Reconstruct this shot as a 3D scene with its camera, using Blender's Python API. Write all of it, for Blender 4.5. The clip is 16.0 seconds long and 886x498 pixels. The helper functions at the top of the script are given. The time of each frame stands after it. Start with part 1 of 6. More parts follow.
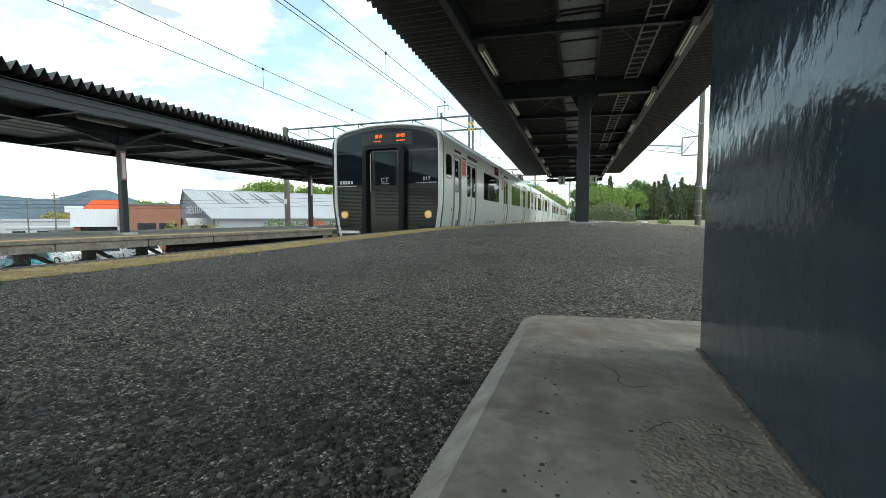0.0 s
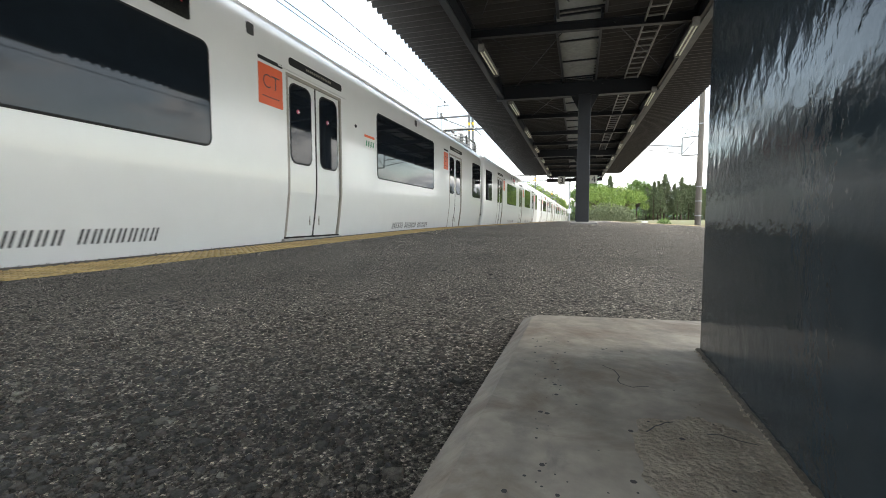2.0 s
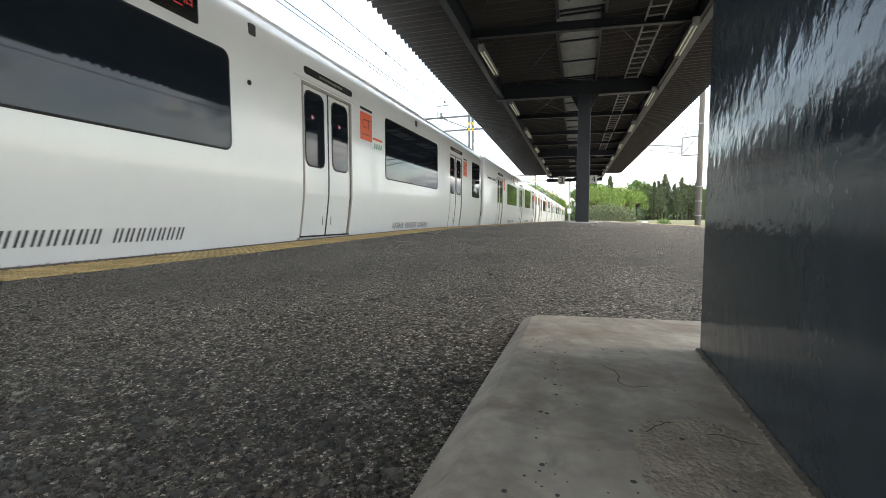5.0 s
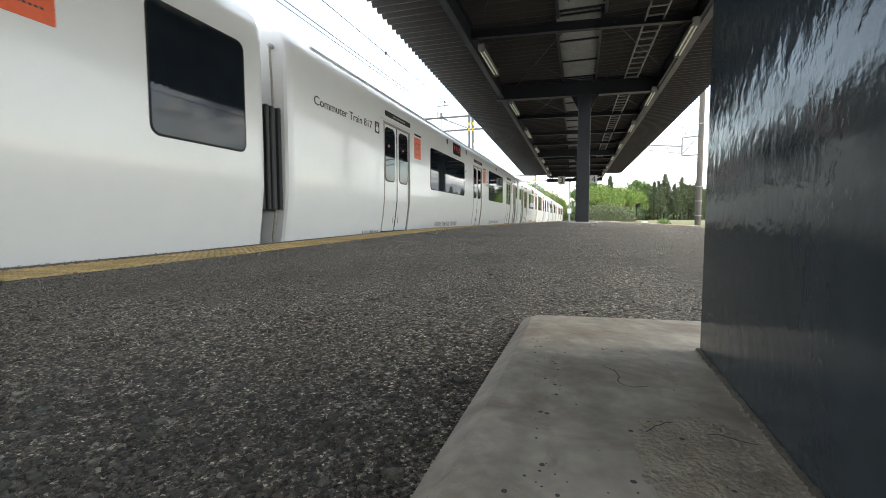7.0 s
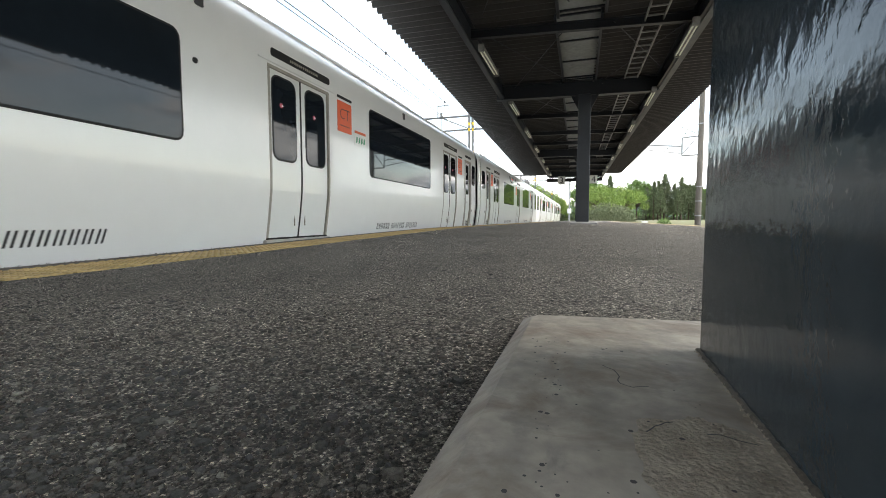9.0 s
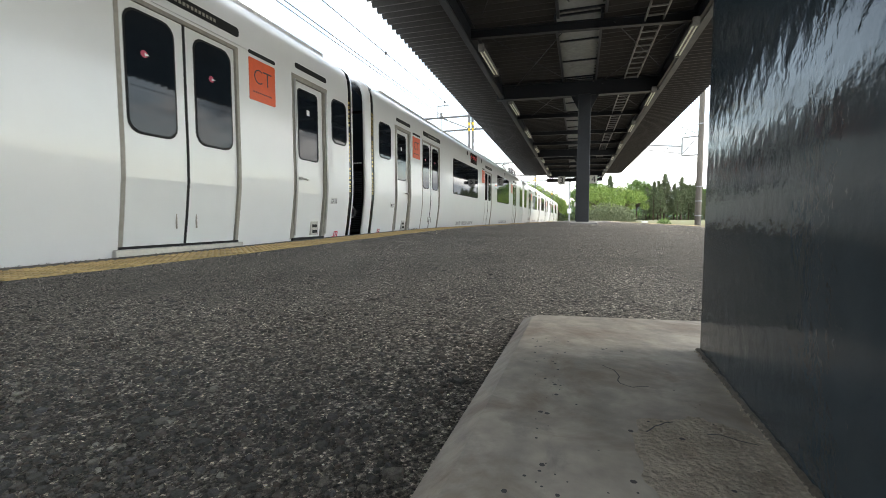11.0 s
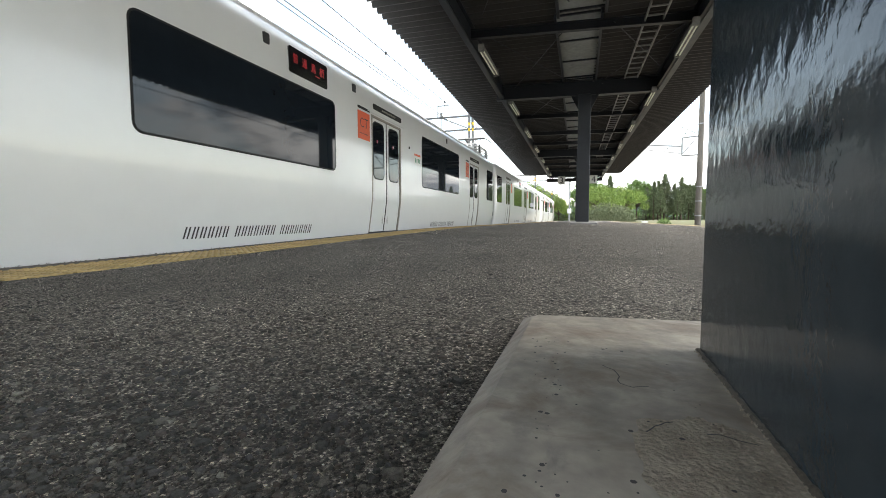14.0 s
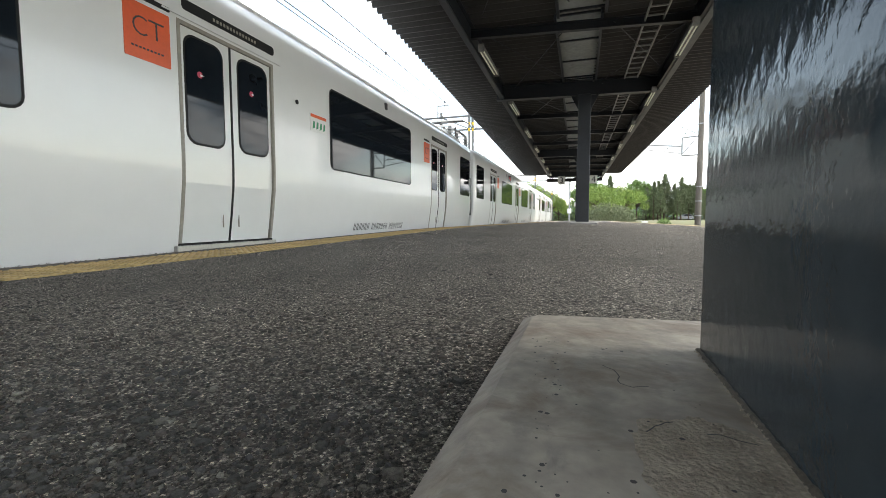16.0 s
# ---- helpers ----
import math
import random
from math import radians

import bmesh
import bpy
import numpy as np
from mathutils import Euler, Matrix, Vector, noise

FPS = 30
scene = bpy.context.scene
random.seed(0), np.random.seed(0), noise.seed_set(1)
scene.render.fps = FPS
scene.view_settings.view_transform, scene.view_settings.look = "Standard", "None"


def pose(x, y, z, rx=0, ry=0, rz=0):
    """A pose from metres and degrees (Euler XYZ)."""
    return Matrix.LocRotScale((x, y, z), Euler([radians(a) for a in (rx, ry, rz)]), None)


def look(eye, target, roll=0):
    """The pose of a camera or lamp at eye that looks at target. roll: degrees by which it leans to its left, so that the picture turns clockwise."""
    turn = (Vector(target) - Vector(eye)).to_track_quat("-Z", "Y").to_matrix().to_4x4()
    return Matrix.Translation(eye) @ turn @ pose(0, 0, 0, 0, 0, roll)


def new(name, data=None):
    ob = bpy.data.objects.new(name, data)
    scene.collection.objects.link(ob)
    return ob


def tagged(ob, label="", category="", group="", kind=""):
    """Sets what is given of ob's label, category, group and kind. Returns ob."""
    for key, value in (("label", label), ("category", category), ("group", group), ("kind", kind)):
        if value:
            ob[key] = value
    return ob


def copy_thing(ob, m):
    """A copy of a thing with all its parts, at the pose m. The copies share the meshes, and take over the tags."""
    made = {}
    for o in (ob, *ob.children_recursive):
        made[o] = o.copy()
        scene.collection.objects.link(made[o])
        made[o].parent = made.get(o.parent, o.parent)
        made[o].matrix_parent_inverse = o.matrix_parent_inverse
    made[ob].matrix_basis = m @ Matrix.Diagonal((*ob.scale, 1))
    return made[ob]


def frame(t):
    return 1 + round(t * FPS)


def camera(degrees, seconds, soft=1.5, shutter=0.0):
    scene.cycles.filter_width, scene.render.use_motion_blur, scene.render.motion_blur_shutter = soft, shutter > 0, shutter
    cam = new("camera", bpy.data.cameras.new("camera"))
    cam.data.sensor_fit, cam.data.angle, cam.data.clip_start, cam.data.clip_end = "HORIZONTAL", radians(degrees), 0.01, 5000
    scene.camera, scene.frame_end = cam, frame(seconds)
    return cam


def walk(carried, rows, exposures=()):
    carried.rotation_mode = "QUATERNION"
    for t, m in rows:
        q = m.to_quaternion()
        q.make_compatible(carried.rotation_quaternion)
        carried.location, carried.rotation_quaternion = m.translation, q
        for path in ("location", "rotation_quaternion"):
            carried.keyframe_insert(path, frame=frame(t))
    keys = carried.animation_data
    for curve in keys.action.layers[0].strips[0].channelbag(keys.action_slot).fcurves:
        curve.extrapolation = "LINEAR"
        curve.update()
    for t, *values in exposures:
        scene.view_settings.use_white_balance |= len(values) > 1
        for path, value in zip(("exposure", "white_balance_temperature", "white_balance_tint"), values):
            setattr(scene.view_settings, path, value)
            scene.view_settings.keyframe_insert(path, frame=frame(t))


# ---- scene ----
# ---- camera ----
EYE = Vector((0.0, 0.0, 0.28))
CAM_YAW, CAM_PITCH, CAM_ROLL = radians(-17.72), radians(-3.95), -0.12
GAZE = Vector((math.sin(CAM_YAW) * math.cos(CAM_PITCH), math.cos(CAM_YAW) * math.cos(CAM_PITCH), math.sin(CAM_PITCH)))
cam = camera(91.15, 16.0, soft=0.6, shutter=0.08)
walk(cam, [(0, look(EYE, EYE + GAZE, CAM_ROLL)), (16.0, look(EYE, EYE + GAZE, CAM_ROLL))],
     exposures=[(0, 0.76, 6420, -2), (0.4, 0.9, 6450, 0), (0.9, 1.35, 6750, 8), (1.4, 1.49, 6760, 9), (16.0, 1.49, 6760, 9)])

# ---- world and sun ----
SUN_EL, SUN_AZ = radians(50), radians(80)
world = bpy.data.worlds.new("sky")
scene.world = world
world.use_nodes = True
wn, wl = world.node_tree.nodes, world.node_tree.links
wn.clear()
w_out, w_bg = wn.new("ShaderNodeOutputWorld"), wn.new("ShaderNodeBackground")
w_sky = wn.new("ShaderNodeTexSky")
w_sky.sky_type, w_sky.sun_disc = "NISHITA", False
w_sky.sun_elevation, w_sky.sun_rotation = SUN_EL, SUN_AZ
w_co, w_map = wn.new("ShaderNodeTexCoord"), wn.new("ShaderNodeMapping")
w_map.inputs["Scale"].default_value = (1.0, 1.0, 2.6)
w_map.inputs["Location"].default_value = (0.3, 0.1, 0.0)
w_noise = wn.new("ShaderNodeTexNoise")
w_noise.inputs["Scale"].default_value, w_noise.inputs["Detail"].default_value = 2.6, 7.0
w_noise.inputs["Roughness"].default_value = 0.55
w_ramp = wn.new("ShaderNodeValToRGB")
w_ramp.color_ramp.elements[0].color = (0.16, 0.16, 0.16, 1)
w_ramp.color_ramp.elements[0].position, w_ramp.color_ramp.elements[1].position = 0.44, 0.54
w_shade = wn.new("ShaderNodeTexNoise")
w_shade.inputs["Scale"].default_value, w_shade.inputs["Detail"].default_value = 6.0, 8.0
w_shade.inputs["Roughness"].default_value = 0.58
w_cloud = wn.new("ShaderNodeValToRGB")
w_cloud.color_ramp.elements[0].color, w_cloud.color_ramp.elements[1].color = (3.8, 4.2, 4.7, 1), (13.0, 13.0, 13.0, 1)
w_cloud.color_ramp.elements[0].position, w_cloud.color_ramp.elements[1].position = 0.43, 0.57
w_mix = wn.new("ShaderNodeMix")
w_mix.data_type = "RGBA"
wl.new(w_co.outputs["Generated"], w_map.inputs["Vector"])
wl.new(w_map.outputs[0], w_noise.inputs["Vector"])
wl.new(w_map.outputs[0], w_shade.inputs["Vector"])
gap = w_noise.outputs[0]
for way, wide, depth in (((-0.53, 0.80, 0.27), 0.20, 0.13), ((-0.31, 0.915, 0.26), 0.24, 0.16), ((-0.69, 0.66, 0.30), 0.11, 0.08)):
    w_dist, w_near, w_sub = wn.new("ShaderNodeVectorMath"), wn.new("ShaderNodeMapRange"), wn.new("ShaderNodeMath")
    w_dist.operation, w_sub.operation, w_near.interpolation_type = "DISTANCE", "SUBTRACT", "SMOOTHSTEP"
    w_dist.inputs[1].default_value = way
    w_near.inputs["From Min"].default_value, w_near.inputs["From Max"].default_value = wide * 0.25, wide
    w_near.inputs["To Min"].default_value, w_near.inputs["To Max"].default_value = depth, 0.0
    wl.new(w_co.outputs["Generated"], w_dist.inputs[0])
    wl.new(w_dist.outputs["Value"], w_near.inputs["Value"])
    wl.new(gap, w_sub.inputs[0])
    wl.new(w_near.outputs[0], w_sub.inputs[1])
    gap = w_sub.outputs[0]
wl.new(gap, w_ramp.inputs[0])
wl.new(w_shade.outputs[0], w_cloud.inputs[0])
wl.new(w_ramp.outputs[0], w_mix.inputs[0])
w_haze = wn.new("ShaderNodeMix")
w_haze.data_type, w_haze.blend_type, w_haze.clamp_result = "RGBA", "MULTIPLY", False
w_haze.inputs[0].default_value, w_haze.inputs[7].default_value = 1.0, (2.1, 2.0, 1.75, 1)
wl.new(w_sky.outputs[0], w_haze.inputs[6])
wl.new(w_haze.outputs[2], w_mix.inputs[6])
wl.new(w_cloud.outputs[0], w_mix.inputs[7])
wl.new(w_mix.outputs[2], w_bg.inputs[0])
w_bg.inputs[1].default_value = 0.12
wl.new(w_bg.outputs[0], w_out.inputs[0])
sun_data = bpy.data.lights.new("sun", "SUN")
sun_data.energy, sun_data.angle, sun_data.color = 1.1, radians(28), (1.0, 0.96, 0.9)
sun = new("sun", sun_data)
sun.matrix_basis = look((0, 0, 40), Vector((0, 0, 40)) - Vector((math.sin(SUN_AZ) * math.cos(SUN_EL), math.cos(SUN_AZ) * math.cos(SUN_EL), math.sin(SUN_EL))))


# ---- materials ----
def mat(name, col, rough=0.6, metal=0.0, var=0.25, big=1.5, fine=30.0, bump=0.0, bscale=80.0, stretch=(1, 1, 1),
        spec=0.5, coat=0.0, emit=0.0, tint=None, rand=0.0, rvar=0.15, ior=1.5, bdist=0.01):
    """A procedural surface: colour varied at two scales, uneven gloss, fine relief."""
    m = bpy.data.materials.new(name)
    m.use_nodes = True
    n, l = m.node_tree.nodes, m.node_tree.links
    b = n["Principled BSDF"]
    co, mp = n.new("ShaderNodeTexCoord"), n.new("ShaderNodeMapping")
    mp.inputs["Scale"].default_value = stretch
    l.new(co.outputs["Object"], mp.inputs["Vector"])
    n1, n2 = n.new("ShaderNodeTexNoise"), n.new("ShaderNodeTexNoise")
    n1.inputs["Scale"].default_value, n1.inputs["Detail"].default_value = big, 5.0
    n2.inputs["Scale"].default_value, n2.inputs["Detail"].default_value = fine, 4.0
    for q in (n1, n2):
        l.new(mp.outputs[0], q.inputs["Vector"])
    ad = n.new("ShaderNodeMath")
    l.new(n1.outputs[0], ad.inputs[0])
    l.new(n2.outputs[0], ad.inputs[1])
    r = n.new("ShaderNodeMapRange")
    r.inputs["From Min"].default_value, r.inputs["From Max"].default_value = 0.65, 1.35
    l.new(ad.outputs[0], r.inputs["Value"])
    mx = n.new("ShaderNodeMix")
    mx.data_type = "RGBA"
    lo = tint if tint else [c * (1 - var) for c in col]
    hi = [min(1, c * (1 + var * 0.6)) for c in col]
    mx.inputs[6].default_value, mx.inputs[7].default_value = (*lo, 1), (*hi, 1)
    l.new(r.outputs[0], mx.inputs[0])
    colour = mx.outputs[2]
    if rand:
        oi, hs, rr = n.new("ShaderNodeObjectInfo"), n.new("ShaderNodeHueSaturation"), n.new("ShaderNodeMapRange")
        rr.inputs["To Min"].default_value, rr.inputs["To Max"].default_value = 1 - rand, 1 + rand
        l.new(oi.outputs["Random"], rr.inputs["Value"])
        l.new(rr.outputs[0], hs.inputs["Value"])
        l.new(colour, hs.inputs["Color"])
        colour = hs.outputs[0]
    l.new(colour, b.inputs["Base Color"])
    rm = n.new("ShaderNodeMapRange")
    rm.inputs["To Min"].default_value, rm.inputs["To Max"].default_value = max(0.02, rough - rvar * rough), min(1, rough + rvar * rough)
    l.new(n2.outputs[0], rm.inputs["Value"])
    l.new(rm.outputs[0], b.inputs["Roughness"])
    b.inputs["Metallic"].default_value, b.inputs["Specular IOR Level"].default_value = metal, spec
    b.inputs["IOR"].default_value = ior
    b.inputs["Coat Weight"].default_value, b.inputs["Coat Roughness"].default_value = coat, 0.06
    if emit:
        l.new(colour, b.inputs["Emission Color"])
        b.inputs["Emission Strength"].default_value = emit
    if bump:
        n3, bp = n.new("ShaderNodeTexNoise"), n.new("ShaderNodeBump")
        n3.inputs["Scale"].default_value, n3.inputs["Detail"].default_value = bscale, 5.0
        l.new(mp.outputs[0], n3.inputs["Vector"])
        bp.inputs["Strength"].default_value, bp.inputs["Distance"].default_value = bump, bdist
        l.new(n3.outputs[0], bp.inputs["Height"])
        l.new(bp.outputs[0], b.inputs["Normal"])
    return m


def asphalt_mat():
    m = mat("asphalt", (0.180, 0.168, 0.149), 0.85, var=0.4, big=0.9, fine=90.0, spec=0.35)
    n, l = m.node_tree.nodes, m.node_tree.links
    b = n["Principled BSDF"]
    co = n["Texture Coordinate"]
    base = b.inputs["Base Color"].links[0].from_socket
    v, v2 = n.new("ShaderNodeTexVoronoi"), n.new("ShaderNodeTexVoronoi")
    v.inputs["Scale"].default_value, v2.inputs["Scale"].default_value = 330.0, 120.0
    for q in (v, v2):
        q.inputs["Randomness"].default_value = 1.0
        l.new(co.outputs["Object"], q.inputs["Vector"])
    sep = n.new("ShaderNodeSeparateColor")
    l.new(v.outputs["Color"], sep.inputs[0])
    rp = n.new("ShaderNodeValToRGB")
    rp.color_ramp.elements[0].position, rp.color_ramp.elements[1].position = 0.0, 1.0
    rp.color_ramp.elements[0].color, rp.color_ramp.elements[1].color = (0.35, 0.35, 0.35, 1), (5.6, 5.5, 5.2, 1)
    for pos, tone in ((0.45, 0.9), (0.8, 1.55), (0.93, 2.2)):
        rp.color_ramp.elements.new(pos).color = (tone, tone * 0.985, tone * 0.95, 1)
    l.new(sep.outputs[0], rp.inputs[0])
    mul = n.new("ShaderNodeMix")
    mul.data_type, mul.blend_type, mul.clamp_result = "RGBA", "MULTIPLY", False
    mul.inputs[0].default_value = 1.0
    l.new(base, mul.inputs[6])
    l.new(rp.outputs[0], mul.inputs[7])
    v3, sep3, rp3, mul3 = n.new("ShaderNodeTexVoronoi"), n.new("ShaderNodeSeparateColor"), n.new("ShaderNodeValToRGB"), n.new("ShaderNodeMix")
    v3.inputs["Scale"].default_value = 620.0
    l.new(co.outputs["Object"], v3.inputs["Vector"])
    l.new(v3.outputs["Color"], sep3.inputs[0])
    l.new(sep3.outputs[1], rp3.inputs[0])
    rp3.color_ramp.elements[0].position, rp3.color_ramp.elements[1].position = 0.2, 1.0
    rp3.color_ramp.elements[0].color, rp3.color_ramp.elements[1].color = (0.62, 0.62, 0.62, 1), (1.75, 1.72, 1.68, 1)
    mul3.data_type, mul3.blend_type, mul3.clamp_result = "RGBA", "MULTIPLY", False
    mul3.inputs[0].default_value = 1.0
    sep2, rp2, mul2 = n.new("ShaderNodeSeparateColor"), n.new("ShaderNodeMapRange"), n.new("ShaderNodeMix")
    l.new(v2.outputs["Color"], sep2.inputs[0])
    l.new(sep2.outputs[2], rp2.inputs["Value"])
    rp2.inputs["To Min"].default_value, rp2.inputs["To Max"].default_value = 0.6, 1.45
    mul2.data_type, mul2.blend_type, mul2.clamp_result = "RGBA", "MULTIPLY", False
    mul2.inputs[0].default_value = 1.0
    l.new(mul.outputs[2], mul2.inputs[6])
    l.new(rp2.outputs[0], mul2.inputs[7])
    crev, mulc = n.new("ShaderNodeMapRange"), n.new("ShaderNodeMix")
    crev.inputs["From Min"].default_value, crev.inputs["From Max"].default_value = 0.35, 0.75
    crev.inputs["To Min"].default_value, crev.inputs["To Max"].default_value = 1.1, 0.35
    l.new(v2.outputs["Distance"], crev.inputs["Value"])
    mulc.data_type, mulc.blend_type, mulc.clamp_result = "RGBA", "MULTIPLY", False
    mulc.inputs[0].default_value = 1.0
    l.new(mul2.outputs[2], mulc.inputs[6])
    l.new(crev.outputs[0], mulc.inputs[7])
    l.new(mulc.outputs[2], mul3.inputs[6])
    l.new(rp3.outputs[0], mul3.inputs[7])
    l.new(mul3.outputs[2], b.inputs["Base Color"])
    ad = n.new("ShaderNodeMath")
    ad.operation = "ADD"
    l.new(v.outputs["Distance"], ad.inputs[0])
    l.new(v2.outputs["Distance"], ad.inputs[1])
    bp = n.new("ShaderNodeBump")
    bp.invert = True
    bp.inputs["Strength"].default_value, bp.inputs["Distance"].default_value = 1.0, 0.008
    l.new(ad.outputs[0], bp.inputs["Height"])
    l.new(bp.outputs[0], b.inputs["Normal"])
    return m


ASPHALT = asphalt_mat()


def stone_mat():
    """Mixed aggregate: each stone its own grey, brown or pale tone."""
    m = mat("aggregate", (0.088, 0.085, 0.078), 0.85, var=0.7, big=200, fine=900, bump=0.4, bscale=500, bdist=0.002)
    n, l = m.node_tree.nodes, m.node_tree.links
    b = n["Principled BSDF"]
    base = b.inputs["Base Color"].links[0].from_socket
    g, rp, mul = n.new("ShaderNodeNewGeometry"), n.new("ShaderNodeValToRGB"), n.new("ShaderNodeMix")
    e = rp.color_ramp.elements
    e[0].position, e[0].color, e[1].position, e[1].color = 0.0, (0.5, 0.52, 0.52, 1), 1.0, (3.4, 3.4, 3.2, 1)
    for pos, c in ((0.35, (0.7, 0.72, 0.7, 1)), (0.55, (1.05, 0.86, 0.74, 1)), (0.7, (0.9, 0.95, 1.05, 1)), (0.88, (1.3, 1.26, 1.15, 1)), (0.96, (1.9, 1.83, 1.7, 1))):
        k = e.new(pos)
        k.color = c
    mul.data_type, mul.blend_type, mul.clamp_result = "RGBA", "MULTIPLY", False
    mul.inputs[0].default_value = 1.0
    l.new(g.outputs["Random Per Island"], rp.inputs[0])
    l.new(base, mul.inputs[6])
    l.new(rp.outputs[0], mul.inputs[7])
    l.new(mul.outputs[2], b.inputs["Base Color"])
    return m


def stained(m, stain, scale, lo, hi):
    """Lays soft irregular stains over a material's colour."""
    n, l = m.node_tree.nodes, m.node_tree.links
    b = n["Principled BSDF"]
    base = b.inputs["Base Color"].links[0].from_socket
    t, r, mx = n.new("ShaderNodeTexNoise"), n.new("ShaderNodeMapRange"), n.new("ShaderNodeMix")
    t.inputs["Scale"].default_value, t.inputs["Detail"].default_value, t.inputs["Roughness"].default_value = scale, 7.0, 0.65
    t.inputs["Distortion"].default_value = 0.6
    l.new(n["Texture Coordinate"].outputs["Object"], t.inputs["Vector"])
    r.inputs["From Min"].default_value, r.inputs["From Max"].default_value, r.inputs["To Max"].default_value = lo, hi, 0.75
    l.new(t.outputs[0], r.inputs["Value"])
    mx.data_type = "RGBA"
    mx.inputs[7].default_value = (*stain, 1)
    l.new(r.outputs[0], mx.inputs[0])
    l.new(base, mx.inputs[6])
    l.new(mx.outputs[2], b.inputs["Base Color"])
    return m


STONE = stone_mat()
PATCH = mat("worn_mortar", (0.36, 0.315, 0.25), 0.85, var=0.45, big=30, fine=260, bump=1.0, bscale=190, bdist=0.006)
CONCRETE = mat("concrete", (0.34, 0.335, 0.32), 0.78, var=0.3, big=4, fine=60, bump=0.25, bscale=120)
FOOTING = mat("footing_concrete", (0.365, 0.332, 0.283), 0.6, var=0.42, big=5, fine=38, bump=0.22, bscale=70, bdist=0.006)
stained(FOOTING, (0.15, 0.112, 0.08), 9.0, 0.47, 0.66)
stained(FOOTING, (0.20, 0.19, 0.17), 22.0, 0.48, 0.7)
stained(ASPHALT, (0.03, 0.027, 0.025), 0.8, 0.55, 0.9)
OLD_CONC = mat("weathered_concrete", (0.17, 0.155, 0.135), 0.9, var=0.5, big=2.5, fine=14, bump=0.5, bscale=40)
# much darker than the other concrete
COPING = mat("dark_coping", (0.075, 0.068, 0.058), 0.9, var=0.5, big=4, fine=40, bump=0.4, bscale=60)
YELLOW = mat("yellow_tile", (0.43, 0.305, 0.13), 0.75, var=0.45, big=4, fine=60, bump=0.2, rand=0.12)
JOINT = mat("brown_mortar_joint", (0.095, 0.083, 0.066), 0.9, var=0.6, big=60, fine=300, bump=0.8, bscale=400, bdist=0.002)
STEEL = mat("dark_blue_steel_paint", (0.016, 0.02, 0.026), 0.4, var=0.3, big=2, fine=25, bump=0.1, bscale=30)
NEAR_PAINT = mat("glossy_thick_blue_grey_paint", (0.034, 0.048, 0.058), 0.07, var=0.2, big=6, fine=30, bump=0.16, bscale=50,
                 stretch=(1.0, 1.0, 1.0), rvar=0.3, bdist=0.0042, spec=0.25)
ROOF = mat("dark_folded_roof", (0.042, 0.040, 0.038), 0.55, var=0.35, big=1.2, fine=18, bump=0.1)
GALV = mat("galvanised_steel", (0.34, 0.35, 0.35), 0.5, 0.7, var=0.25, big=4, fine=40)
GANTRY = mat("weathered_gantry_steel", (0.15, 0.155, 0.155), 0.6, 0.2, var=0.3, big=3, fine=20)
SKYLIGHT = mat("dirty_translucent_skylight", (0.30, 0.31, 0.29), 0.6, var=0.35, big=2.2, fine=12)
SKYLIGHT.node_tree.nodes["Principled BSDF"].inputs["Transmission Weight"].default_value = 0.22
LAMP = mat("white_lamp_housing", (0.17, 0.165, 0.15), 0.45, var=0.2, big=5, fine=30)
TUBE = mat("lamp_tube", (0.62, 0.62, 0.50), 0.3, var=0.05, emit=0.07)
TUBE_OFF = mat("unlit_lamp_tube", (0.55, 0.56, 0.54), 0.3, var=0.1)
WHITE = mat("train_white_paint", (0.735, 0.74, 0.73), 0.30, var=0.025, big=0.5, fine=4, coat=0.5, rvar=0.05)
LEAF_WHITE = mat("door_white_paint", (0.72, 0.73, 0.715), 0.3, var=0.03, big=0.5, fine=4, coat=0.4, rvar=0.05)
GLASS = mat("dark_tinted_glass", (0.011, 0.015, 0.020), 0.03, var=0.2, big=1.0, fine=5, ior=1.35, rvar=0.1)
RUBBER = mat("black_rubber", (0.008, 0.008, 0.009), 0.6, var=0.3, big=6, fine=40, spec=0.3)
SEAL = mat("grey_beige_seal", (0.30, 0.28, 0.24), 0.55, var=0.25, big=5, fine=30)
BLACK = mat("black_gloss_mask", (0.005, 0.0055, 0.0065), 0.22, var=0.25, big=3, fine=20, coat=0.3)
RIB = mat("black_ribbed_panel", (0.012, 0.0135, 0.016), 0.45, var=0.25, big=3, fine=20, spec=0.35)
ORANGE = mat("orange_red_sign", (0.72, 0.10, 0.022), 0.4, var=0.1, big=5, fine=30)
INK = mat("dark_grey_lettering", (0.03, 0.03, 0.032), 0.5, var=0.15)
PALE = mat("white_lettering", (0.75, 0.76, 0.75), 0.5, var=0.08)
GOLD = mat("gold_lettering", (0.60, 0.43, 0.06), 0.4, var=0.1)
RED = mat("red_lettering", (0.50, 0.015, 0.04), 0.45, var=0.1)
PINK = mat("pink_sticker", (0.55, 0.05, 0.10), 0.4, var=0.15)
GREEN = mat("green_print", (0.05, 0.28, 0.14), 0.5, var=0.1)
LED = mat("red_led", (0.6, 0.03, 0.04), 0.5, var=0.05, emit=0.06)
LED_ORANGE = mat("orange_led", (1.0, 0.16, 0.02), 0.5, var=0.05, emit=0.7)
HEAD = mat("warm_headlight", (0.92, 0.46, 0.13), 0.3, var=0.4, big=14, fine=60, emit=0.3)
STAINLESS = mat("brushed_steel", (0.45, 0.44, 0.42), 0.35, 0.8, var=0.2, big=5, fine=50)
